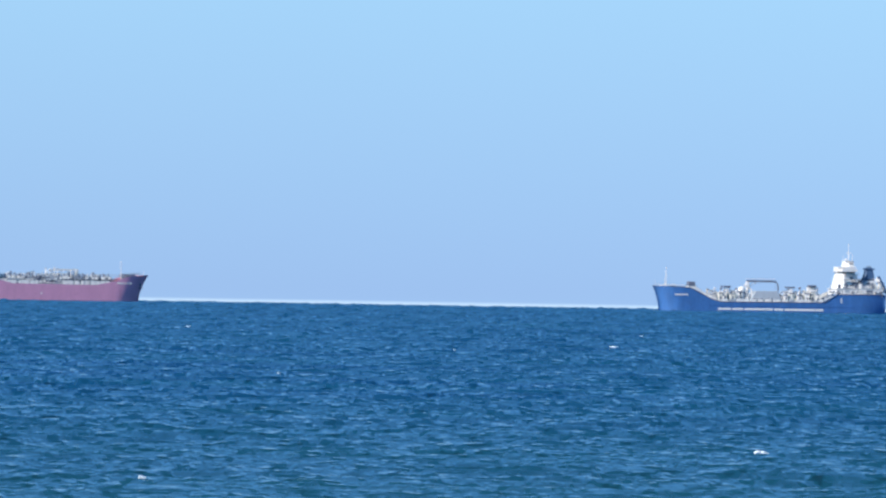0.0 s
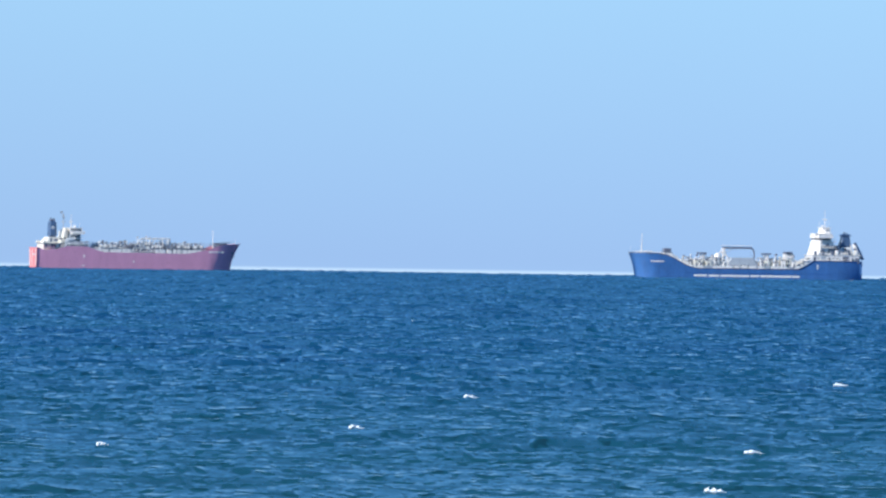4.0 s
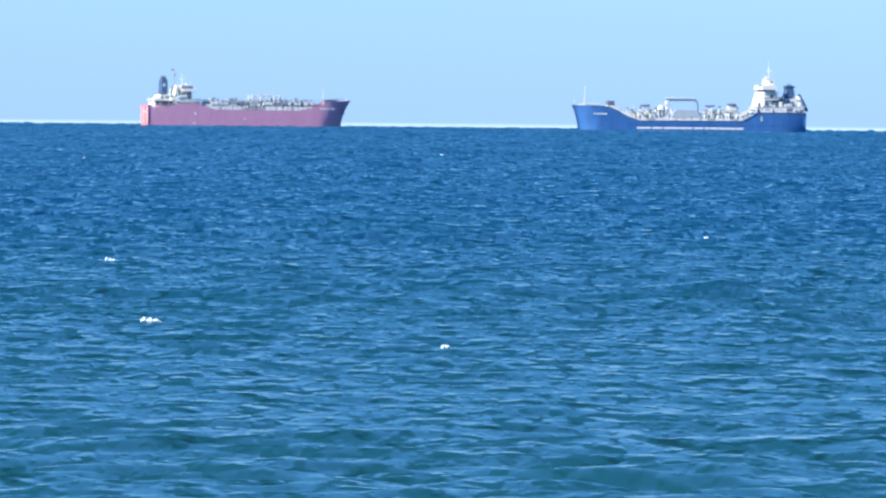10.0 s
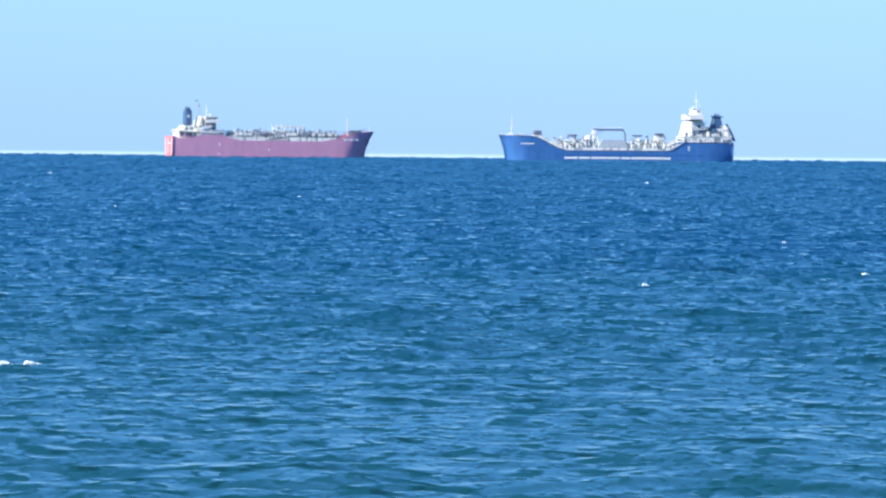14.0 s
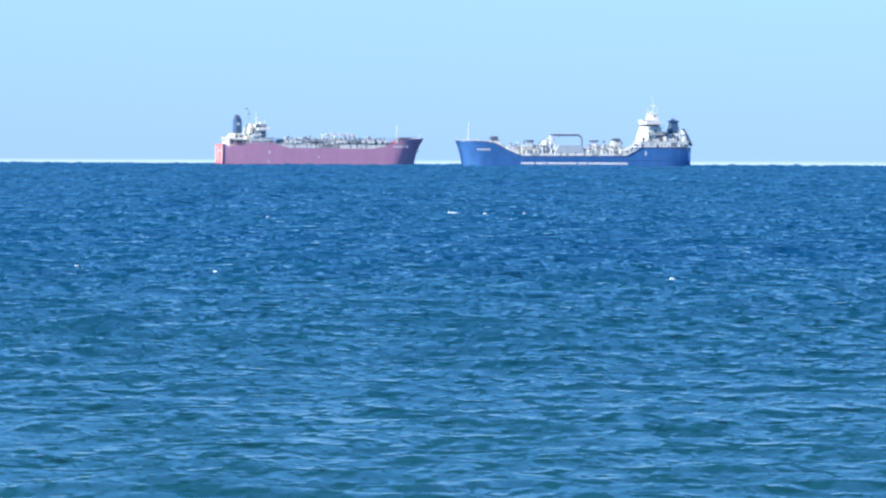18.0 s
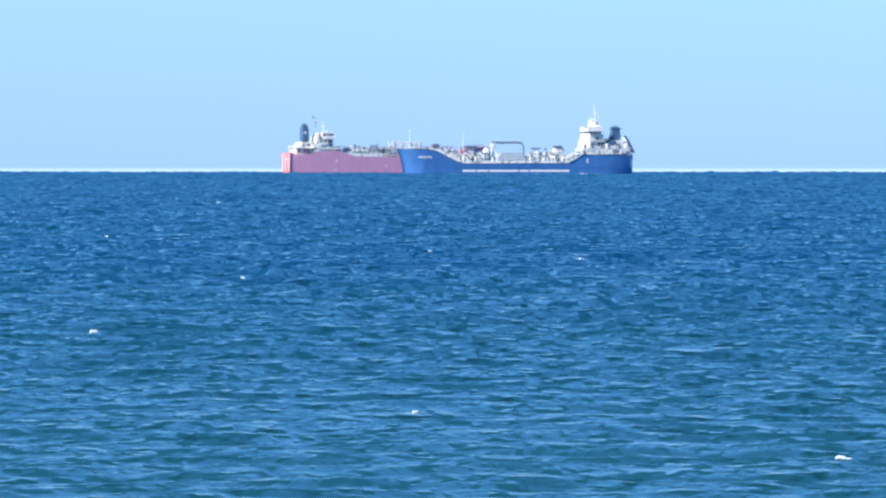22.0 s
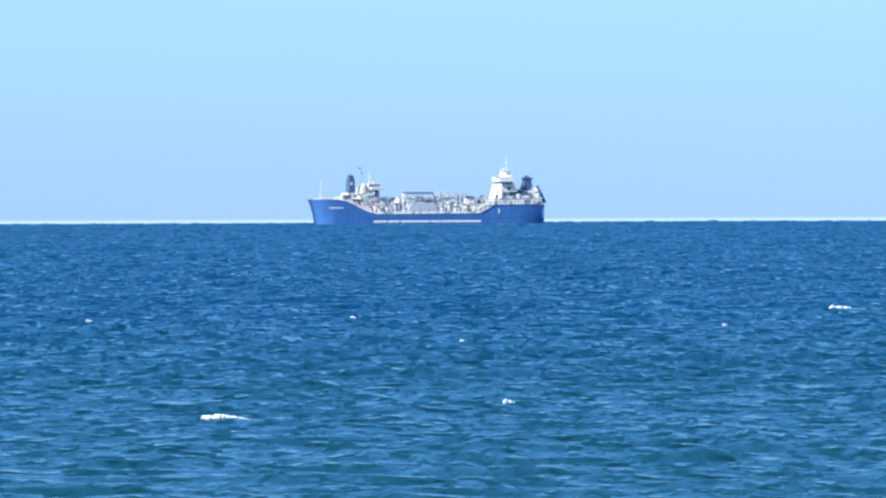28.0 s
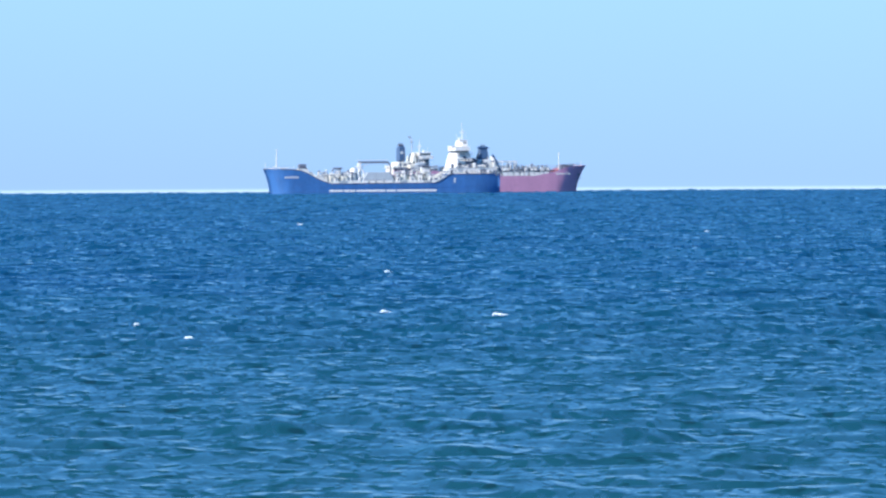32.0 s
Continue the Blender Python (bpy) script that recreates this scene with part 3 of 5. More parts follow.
def hose_crane(ship, x, y, z, high, reach, end_drop, material, dark, lean=0.0):
    """A hose-handling crane: a pedestal, a turning column, and a long stowed jib with a hook."""
    ped = part("crane_pedestal", lathe(BM(), x, y, [(0.95, z), (0.8, z + 1.0), (0.75, z + high * 0.62), (0.95, z + high * 0.66), (0.95, z + high * 0.72)], 14), material, ship, "pale crane pedestal")
    part("crane_cab", box(BM(), x - 0.8, x + 0.8, y - 0.8, y + 0.8, z + high * 0.72, z + high * 0.93, 0.12), material, ped)
    top = z + high
    far = x - reach
    bm = BM()
    box(bm, far, x + 0.6, y - 0.4, y + 0.4, top - 0.95, top, 0.08)
    part("crane_jib", bm, dark, ship, "dark crane jib stowed level over the deck")
    bm = BM()
    tube(bm, [(far + 0.4, y, top - 0.4), (far - 0.7, y, top - 1.2), (far - 1.1, y, top - 2.6), (far - 1.1, y, top - end_drop)], 0.34, 8)
    part("jib_rest", bm, dark, ship)
    part("jib_ram", rod(BM(), (x - 0.6, y, z + high * 0.7), (x - reach * 0.35, y, top - 0.75), 0.16, 8), PALE, ship)
    part("hook_wire", rod(BM(), (far + 0.3, y, top - 0.7), (far + 0.3, y, top - end_drop + 0.6), 0.05, 4), DARK, ship)
    return ped


def lifeboat_on_ramp(ship, x, z, side_y=0.0):
    """A free-fall lifeboat on its slanting ramp over the stern."""
    ramp = None
    for y in (-1.3, 1.3):
        beam = tube(BM(), [(x + 3.4, side_y + y, z + 8.0), (x + 1.0, side_y + y, z + 3.8), (x - 0.6, side_y + y, z + 0.2)], 0.42, 7)
        if ramp is None:
            ramp = part("lifeboat_ramp", beam, NAVY, ship, "dark slanting lifeboat ramp")
        else:
            part("ramp_beam", beam, NAVY, ramp)
        part("ramp_post", rod(BM(), (x + 3.0, side_y + y, z), (x + 3.0, side_y + y, z + 7.2), 0.2, 6), WHITE, ramp)
        part("ramp_post", rod(BM(), (x + 1.2, side_y + y, z), (x + 1.2, side_y + y, z + 4.0), 0.2, 6), WHITE, ramp)
    for u in (0.1, 0.5, 0.9):
        xx, zz = x - 0.6 + 4.0 * u, z + 0.2 + 7.8 * u
        part("ramp_rung", rod(BM(), (xx, side_y - 1.3, zz), (xx, side_y + 1.3, zz), 0.16, 6), DARK, ramp)
    bm = BM()
    a, b = Vector((x + 4.2, side_y, z + 7.4)), Vector((x + 1.2, side_y, z + 2.2))
    q = (b - a).to_track_quat("X", "Z")
    rings = []
    for u, w in ((0, 0.2), (0.06, 0.6), (0.2, 0.9), (0.6, 0.95), (0.85, 0.7), (0.97, 0.3), (1, 0.08)):
        c = a.lerp(b, u)
        rings.append([bm.verts.new(c + q @ Vector((0, w * math.cos(k * math.tau / 12), w * 0.85 * math.sin(k * math.tau / 12)))) for k in range(12)])
    for lo, hi in zip(rings, rings[1:]):
        for k in range(12):
            bm.faces.new((lo[k], lo[(k + 1) % 12], hi[(k + 1) % 12], hi[k]))
    bm.faces.new(rings[0][::-1])
    bm.faces.new(rings[-1])
    bmesh.ops.recalc_face_normals(bm, faces=bm.faces)
    part("lifeboat", bm, WHITE, ramp)


def valve_station(ship, x, y, z, wide, high, material, rng):
    """A low machinery casing with stems and pipe stubs standing on it."""
    body = part("valve_station", box(BM(), x - wide / 2, x + wide / 2, y - 0.7, y + 0.7, z, z + high, 0.12, top=(0.15 * wide, 0.1 * wide, 0.1, 0.1)), material, ship)
    for k in range(int(wide / 0.7) + 1):
        xx = x + rng.uniform(-0.35, 0.35) * wide
        stem = rng.uniform(0.4, 1.3)
        tone = rng.choice((PALE, GREY, DARK, DARK))
        part("valve_stem", lathe(BM(), xx, y + rng.uniform(-0.4, 0.4), [(0.14, z + high - 0.05), (0.14, z + high + stem), (0.34, z + high + stem + 0.05), (0.34, z + high + stem + 0.3), (0.1, z + high + stem + 0.4)], 8), tone, body)


def raft_canister(ship, x, y, z):
    """A white inflatable-raft canister lying in its cradle."""
    c = part("raft_canister", rod(BM(), (x - 0.65, y, z + 0.65), (x + 0.65, y, z + 0.65), 0.42, 12), WHITE, ship, "white round life raft canister")
    for dx in (-0.4, 0.4):
        part("canister_strap", rod(BM(), (x + dx - 0.04, y, z + 0.65), (x + dx + 0.04, y, z + 0.65), 0.45, 12), DARK, c)
        part("canister_cradle", box(BM(), x + dx - 0.08, x + dx + 0.08, y - 0.4, y + 0.4, z, z + 0.4, 0.02), GREY, c)


# ---- the blue tanker's fittings ----
def fit_out_blue(ship, rows):
    rng = random.Random(5)
    # hull marks: broken pale stripe low on the side, pale coaming along the deck's edge
    x = 30.5
    while x < 80:
        w = rng.uniform(2.2, 4.6)
        for side in (1, -1):
            a, b = sorted((side * 8.47, side * 8.56))
            part("hull_stripe", box(BM(), x, min(81, x + w), a, b, 0.95, 1.9, 0.02), WHITE, ship)
        x += w + rng.choice((0.05, 0.1, 0.2, 0.6))
    x = 30.5
    while x < 80:
        w = rng.uniform(1.6, 4.2)
        for side in (1, -1):
            a, b = sorted((side * 8.25, side * 8.45))
            part("deck_coaming", box(BM(), x, min(81, x + w), a, b, 4.72, 6.1, 0.03), WHITE if rng.random() < 0.9 else GREY, ship)
        x += w + rng.choice((0.2, 0.6, 1.2))
    # white bulwark plates step down the slope behind the forecastle
    for k in range(9):
        x = 81.5 + 1.25 * k
        y0, z0 = deck_edge(rows, x)
        for side in (1, -1):
            a, b = sorted((side * (y0 - 0.5), side * (y0 - 0.3)))
            part("bulwark_plate", box(BM(), x, x + 1.15, a, b, z0 - 1.0, z0 + 1.5, 0.03, top=(0, 0.25, 0, 0)), WHITE, ship)
    # a dark rail cap runs along the hull's upper edge
    for side in (1, -1):
        edge = [r[-1] for r in rows]
        part("rail_cap", tube(BM(), [(x, side * (y + 0.02), z + 0.02) for x, y, z in edge[1:]], 0.2, 5), DARK, ship)
    name_bars(ship, rows, 95.5, 102, 7.4, 0.75, 6, WHITE)
    name_bars(ship, rows, 21.5, 22.6, 5.0, 2.2, 1, PALE)
    for z in (3.0, 8.75):
        for side in (1, -1):
            a, b = sorted((side * 8.42, side * 8.62))
            part("rubbing_strake", box(BM(), 14, 29 if z > 5 else 86, a, b, z - 0.1, z + 0.1, 0.03), BLUE, ship)
    # forecastle
    railing(ship, rows, 97, 107, 1.4, 1.1, 1)
    railing(ship, rows, 97, 107, 1.4, 1.1, -1)
    deck = 10.0
    mast = part("foremast", rod(BM(), (104, 0, deck), (104, 0, 20.0), 0.26, 8, 0.14), WHITE, ship, "white foremast on the forecastle")
    part("mast_foot", lathe(BM(), 104, 0, [(1.0, deck), (0.8, deck + 1.2), (0.4, deck + 1.5)], 10), WHITE, mast)
    part("mast_light", lathe(BM(), 104, 0, [(0.2, 20.0), (0.3, 20.2), (0.15, 20.6)], 8), WHITE, mast)
    part("yard", rod(BM(), (104, -1.2, 16.5), (104, 1.2, 16.5), 0.09, 6), WHITE, mast)
    stairs(ship, 104.4, 0.3, 0.35, deck, 15, WHITE)
    for y in (-2.6, 2.6):
        winch(ship, 101, y, deck, 1.05)
    block(ship, "windlass_cover", WHITE, 104.8, 107.2, -1.7, 1.7, deck, deck + 2.0, bevel=0.25)
    for x, y in ((106.5, 1.8), (106.5, -1.8), (98.5, 5.2), (98.5, -5.2)):
        bollard(ship, x, y, deck)
    part("bow_staff", rod(BM(), (109, 0, 10.6), (109.3, 0, 14.4), 0.08, 6), WHITE, ship)
    # store house with a dark lid on the slope behind the forecastle
    deck_box(ship, 92.0, 0, 7.2, 4.0, 6.0, 4.6, WHITE, DARK)
    block(ship, "vent_trunk", DARK, 90.4, 93.8, -1.8, 1.8, 12.05, 13.9, bevel=0.2)
    block(ship, "breakwater", WHITE, 86.4, 86.8, -7.4, 7.4, 4.6, 8.6, bevel=0.05, top=(0.1, 0.1, 1.2, 1.2))
    for k in range(7):
        part("breakwater_knee", box(BM(), 87.0, 89.2, -6.5 + k * 2.15, -6.3 + k * 2.15, 5.0, 8.0, 0.02, top=(0, 1.8, 0, 0)), WHITE, ship)
    # cargo deck
    z = 3.8
    block(ship, "trunk_deck", PALE, 32, 84, -5.6, 5.6, z, z + 1.5, bevel=0.12, label="pale raised trunk deck over the cargo tanks")
    zt = z + 1.5
    pipe_bridge(ship, 33, 84, 0, zt, PALE, 6)
    catwalk(ship, 31, 84, 3.0, zt + 2.6, WHITE)
    for k in range(8):
        x = 36 + k * 6.3
        for y in (-4.2, 4.2):
            hatch(ship, x, y, zt, 0.8)
            vent(ship, x + 1.8, y, zt, 2.4 + 0.5 * (k % 2), 0.26)
            valve(ship, x + 3.2, y * 0.8, zt, 1.4, PALE)
            part("cargo_pump", lathe(BM(), x + 4.5, y, [(0.5, zt), (0.5, zt + 0.9), (0.32, zt + 1.0), (0.32, zt + 2.0), (0.48, zt + 2.1), (0.48, zt + 2.7)], 12), CREAM if k % 2 else WHITE, ship)
    for x, w, h, lid in ((88.0, 1.5, 5.2, PALE), (80.5, 2.6, 3.4, DARK), (76.0, 1.8, 4.2, DARK), (72.6, 2.2, 3.0, WHITE), (44.8, 2.4, 3.2, WHITE), (42.2, 1.8, 4.6, DARK), (34.2, 4.0, 7.2, DARK)):
        deck_box(ship, x, -1.0 + (x % 3), zt - 0.4, w, 3.2, h, WHITE, lid)
    for x, h in ((84.6, 5.2), (78.2, 5.6), (74.4, 6.6), (70.9, 5.4), (47.4, 4.6), (40.3, 6.4), (38.6, 5.0), (31.9, 5.6)):
        vent(ship, x, 2.2, zt - 0.3, h, 0.42, GREY)
    for x, y, h in ((83, 4.6, 4.0), (77.2, 5.0, 4.4), (75.3, 4.8, 5.8), (41.2, 4.9, 5.8), (39.4, 4.6, 4.6), (33.0, 4.8, 6.2)):
        part("floodlight_post", rod(BM(), (x, y, zt - 0.4), (x, y, zt + h), 0.12, 6), WHITE, ship)
        part("floodlight", box(BM(), x - 0.6, x + 0.6, y - 0.25, y + 0.25, zt + h, zt + h + 0.45, 0.06), DARK, ship)
    block(ship, "vent_trunk", DARK, 32.5, 36.0, -1.6, 2.6, 12.35, 13.1, bevel=0.2)
    # hose arches and small platforms on posts
    for x in (82.2, 72.4, 46.6):
        for side in (1, -1):
            arch = [(x + 2.0 * math.cos(a), side * 3.6, zt + 2.6 + 2.2 * math.sin(a)) for a in (math.pi * k / 8 for k in range(9))]
            part("hose_arch", tube(BM(), [(x + 2.0, side * 3.6, zt)] + arch + [(x - 2.0, side * 3.6, zt)], 0.24, 7), GREY, ship, "grey bowed hose support")
    for x in (75.4, 44.6):
        for side in (1, -1):
            post = part("platform_post", rod(BM(), (x, side * 2.4, zt), (x, side * 2.4, 11.5), 0.28, 8), WHITE, ship)
            part("platform", box(BM(), x - 1.7, x + 1.7, side * 2.4 - 0.8, side * 2.4 + 0.8, 11.5, 12.2, 0.08), DARK, post)
            for dx in (-1.2, 1.2):
                part("brace", rod(BM(), (x, side * 2.4, 9.8), (x + dx, side * 2.4, 11.5), 0.1, 5), WHITE, post)
    # rounded tank and the crane over the manifold
    part("deck_tank", lathe(BM(), 68.4, 2.6, [(1.7, zt), (1.95, zt + 1.5), (1.95, zt + 4.4), (1.7, zt + 5.6), (1.1, zt + 6.4), (0.3, zt + 6.8)], 18), WHITE, ship, "white rounded deck tank")
    block(ship, "manifold_house", GREY, 49.5, 65.0, -4.5, 6.0, zt + 0.003, 10.0, bevel=0.15, top=(2.2, 2.6, 0.6, 0.6), label="grey sloping cover house amidships")
    hose_crane(ship, 65.2, 0.8, zt, 9.7, 13.6, 6.2, WHITE, DARK)
    part("crane_top_rail", rod(BM(), (52, 0.8, 15.6), (66.4, 0.8, 15.6), 0.12, 6), WHITE, ship)
    bm = BM()
    tube(bm, [(66.6, 3.4, zt), (64.6, 3.4, zt + 1.2), (63.6, 3.4, zt + 3.0), (64.0, 3.4, zt + 5.2), (65.6, 3.4, zt + 6.8), (67.6, 3.4, zt + 7.2)], 0.42, 8)
    part("loading_hose", bm, WHITE, ship, "white bowed cargo hose")
    for k in range(6):
        x = 55 + k * 1.6
        for side in (1, -1):
            p = part("manifold_pipe", rod(BM(), (x, side * 5.0, zt + 1.0), (x, side * 7.4, zt + 1.0), 0.24, 8), PALE, ship)
            part("pipe_flange", rod(BM(), (x, side * 7.4, zt + 1.0), (x, side * 7.55, zt + 1.0), 0.4, 10), DARK, p)
    for k in range(40):
        x, y = 31.5 + k * 1.28 + rng.uniform(-0.4, 0.4), rng.uniform(3.0, 5.4)
        if 49 < x < 66:
            continue
        h = rng.uniform(1.2, 4.0)
        part("tank_gauge", lathe(BM(), x, y, [(0.34, zt), (0.24, zt + 0.3), (0.24, zt + h), (0.48, zt + h + 0.1), (0.48, zt + h + 0.8), (0.15, zt + h + 1.0)], 8), rng.choice((WHITE, WHITE, WHITE, CREAM, CREAM, DARK)), ship)
    for k in range(34):
        x, y = (69.5 + k * 0.95 if k < 17 else 33.0 + (k - 17) * 0.9) + rng.uniform(-0.4, 0.4), rng.uniform(1.5, 5.2)
        high = rng.uniform(2.8, 5.6)
        look_of = rng.choice((WHITE, WHITE, WHITE, CREAM, DARK))
        post = part("vent_post", rod(BM(), (x, y, zt), (x, y, zt + high), rng.uniform(0.14, 0.3), 6), look_of, ship)
        if k % 2 == 0:
            part("post_cap", lathe(BM(), x, y, [(0.3, zt + high), (0.55, zt + high + 0.15), (0.45, zt + high + 0.5), (0.1, zt + high + 0.65)], 8), look_of, post)
        elif k % 3 == 0:
            part("post_arm", rod(BM(), (x - 0.9, y, zt + high - 0.2), (x + 0.9, y, zt + high - 0.1), 0.14, 5), look_of, post)
    # white and cream casings with dark lids between the tank hatches
    for x, w, h, y, tone in ((83.4, 2.4, 2.6, 3.6, WHITE), (79.0, 2.2, 3.4, 4.4, CREAM), (77.0, 1.8, 2.2, 4.6, WHITE), (73.2, 3.0, 3.0, 4.4, CREAM), (70.6, 1.6, 4.4, 4.0, WHITE),
                             (47.6, 2.0, 2.6, 4.6, WHITE), (45.0, 2.6, 3.6, 4.2, CREAM), (41.0, 2.8, 2.6, 4.6, WHITE), (37.4, 2.4, 3.6, 4.4, WHITE), (34.6, 2.2, 4.4, 4.2, CREAM), (32.4, 1.6, 3.0, 4.6, WHITE)):
        for side in (1, -1):
            b = part("tank_casing", box(BM(), x - w / 2, x + w / 2, side * y - 0.9, side * y + 0.9, zt, zt + h, 0.25), tone, ship)
            part("casing_lid", box(BM(), x - w / 2 - 0.1, x + w / 2 + 0.1, side * y - 1.0, side * y + 1.0, zt + h + 0.003, zt + h + 0.35, 0.08), rng.choice((DARK, DARK, GREY)), b)
            part("casing_door", box(BM(), x - 0.35, x + 0.35, side * (y + 0.91) - 0.03, side * (y + 0.91) + 0.03, zt + 0.3, zt + min(2.0, h - 0.2), 0.02), DARK, b)
    railing(ship, rows, 31, 80, 2.2, 1.0, 1)
    railing(ship, rows, 31, 80, 2.2, 1.0, -1)
    # aft: sloping pale bulwark up to the poop
    for side in (1, -1):
        bm = BM()
        a = side * 8.3
        pts = [(31.5, a, 5.0), (24.0, a, 8.8), (24.0, a, 10.4), (27.5, a, 8.8), (31.5, a, 6.4)]
        f0 = [bm.verts.new(p) for p in pts]
        f1 = [bm.verts.new((x, y - side * 0.2, zz)) for x, y, zz in pts]
        bm.faces.new(f0)
        bm.faces.new(f1[::-1])
        for i in range(5):
            bm.faces.new((f0[i], f1[i], f1[(i + 1) % 5], f0[(i + 1) % 5]))
        bmesh.ops.recalc_face_normals(bm, faces=bm.faces)
        plate = part("break_bulwark", bm, WHITE, ship)
        part("bulwark_foot", tube(BM(), [(31.8, side * 8.56, 4.95), (29.8, side * 8.56, 5.15), (24.2, side * 8.56, 8.75), (22.8, side * 8.56, 8.95)], 0.24, 6), NAVY, plate)
        for x, zz in ((30.4, 6.2), (28.6, 7.2), (26.2, 8.3)):
            part("freeing_port", box(BM(), x - 0.4, x + 0.4, side * 8.3 - 0.05, side * 8.3 + 0.05, zz, zz + 0.8, 0.02), DARK, plate)
    poop = 8.0
    lower = block(ship, "poop_house", WHITE, 1.5, 24.2, -7.15, 7.15, poop, 11.6, bevel=0.1, label="white poop deckhouse with small dark windows")
    # both sides: doors, windows and bays of several sizes, openings' shade painted as plates
    for side in (1, -1):
        a, b = sorted((side * 7.05, side * 7.2))
        for x0, x1, z0, z1, tone in ((2.2, 3.4, 8.2, 10.6, DARK), (4.6, 5.2, 9.9, 10.6, PANE), (6.4, 9.6, 9.3, 11.1, DARK), (10.4, 11.2, 8.1, 10.3, GREY), (12.0, 12.6, 9.9, 10.5, PANE),
                                     (13.5, 14.1, 9.9, 10.5, PANE), (15.4, 16.5, 8.1, 10.5, DARK), (17.6, 20.0, 9.6, 11.2, GREY), (20.9, 21.5, 9.9, 10.6, PANE), (22.3, 23.5, 8.2, 10.8, DARK)):
            part("doorway" if z0 < 9 else "window" if tone is PANE else "bay_shade", box(BM(), x0, x1, a, b, z0, z1, 0.03), tone, lower)
    windows(lower, -6, 6, 24.22, 9.6, 10.5, 6, "x")
    block(ship, "poop_deck", WHITE, 0.6, 24.8, -7.35, 7.35, 11.6, 11.8, bevel=0.04)
    tower = chamfered(ship, "accommodation_tower", WHITE, 13.4, 24.4, 20.4, 6.2, 2.4, 11.803, 18.3, 1.8, 0.6, "white accommodation tower with cut-back front corners")
    for zz in (12.7, 15.3):
        for y in (6.22, -6.22):
            windows(tower, 14.2, 20.2, y, zz, zz + 0.8, 5)
    # grey here paints the shade on the tower's recessed after part
    aft = block(ship, "tower_annex", GREY, 11.2, 13.38, -5.0, 5.0, 11.803, 16.4, bevel=0.1, top=(0.4, 0, 0.2, 0.2), label="lower annex behind the tower, its shade painted grey")
    windows(aft, 11.7, 13.2, 5.0, 12.7, 13.5, 2)
    windows(aft, 11.7, 13.2, -5.0, 12.7, 13.5, 2)
    block(ship, "engine_casing", GREY, 7.2, 11.1, -4.4, 4.4, 11.803, 14.6, bevel=0.12, top=(0.8, 0.1, 0.2, 0.2), label="grey engine casing behind the tower")
    stairs(ship, 12.6, -5.2, -5.2, 11.8, 16.6, WHITE)
    # dark plates on tower and annex sides, painting the shade of recesses
    for side in (1, -1):
        for x0, x1, z0, z1, y in ((13.7, 16.4, 13.5, 14.8, 6.2), (15.8, 17.4, 15.5, 17.3, 6.15), (13.8, 14.8, 16.0, 17.2, 6.1), (18.4, 19.8, 12.2, 14.2, 6.2), (11.5, 12.9, 14.2, 15.9, 4.95)):
            a, b = sorted((side * (y - 0.1), side * (y + 0.06)))
            part("recess_shade", box(BM(), x0, x1, a, b, z0, z1, 0.03), DARK, ship)
    for z0 in (15.0, 17.9):
        gallery = block(ship, "gallery_deck", WHITE, 12.6, 20.3, -7.0, 7.0, z0, z0 + 0.16, bevel=0.03)
        for side in (1, -1):
            for h in (0.55, 1.05):
                part("handrail", rod(BM(), (12.7, side * 6.9, z0 + h), (20.2, side * 6.9, z0 + h), 0.05, 5), WHITE, gallery)
            for k in range(6):
                part("stanchion", rod(BM(), (12.8 + k * 1.5, side * 6.9, z0 + 0.16), (12.8 + k * 1.5, side * 6.9, z0 + 1.08), 0.05, 5), WHITE, gallery)
    # bridge: open wings, windows in the front corners, a plain upper house set back
    wing = block(ship, "bridge_wing_deck", WHITE, 14.2, 21.6, -8.4, 8.4, 19.66, 19.86, bevel=0.04, label="white bridge wings over the ship's side")
    for side in (1, -1):
        a, b = sorted((side * 8.28, side * 8.4))
        part("wing_end", box(BM(), 14.6, 21.5, a, b, 19.863, 21.2, 0.03), WHITE, wing)
        a, b = sorted((side * 5.5, side * 8.26))
        part("wing_bulwark", box(BM(), 21.3, 21.5, a, b, 19.863, 21.2, 0.03), WHITE, wing)
    bridge = chamfered(ship, "wheelhouse", WHITE, 14.6, 22.3, 18.4, 5.4, 3.0, 18.303, 21.6, -0.3, 0.0, "white wheelhouse with a short band of dark windows")
    windows(bridge, -2.6, 2.6, 22.38, 18.75, 19.6, 5, "x")
    for side in (1, -1):
        windows(bridge, 15.0, 18.2, side * 5.42, 18.75, 19.6, 3)
    for side in (1, -1):
        for k in range(4):
            u0, u1 = (k + 0.12) / 4, (k + 0.88) / 4
            a = Vector((18.5 + 4.0 * u0, side * (5.44 - 2.4 * u0), 18.7))
            b = Vector((18.5 + 4.0 * u1, side * (5.44 - 2.4 * u1), 18.7))
            out = Vector((2.4, side * 4.0, 0)).normalized() * 0.05
            bm = BM()
            v = [bm.verts.new(c) for c in (a + out, b + out, b + out + Vector((0, 0, 1.0)), a + out + Vector((0, 0, 1.0)), a - out, b - out, b - out + Vector((0, 0, 1.0)), a - out + Vector((0, 0, 1.0)))]
            for f in ((0, 1, 2, 3), (7, 6, 5, 4), (0, 4, 5, 1), (1, 5, 6, 2), (2, 6, 7, 3), (3, 7, 4, 0)):
                bm.faces.new([v[i] for i in f])
            bmesh.ops.recalc_face_normals(bm, faces=bm.faces)
            part("window_pane", bm, PANE, bridge)
    block(ship, "wheelhouse_roof", WHITE, 14.2, 22.4, -5.6, 5.6, 21.61, 21.82, bevel=0.04)
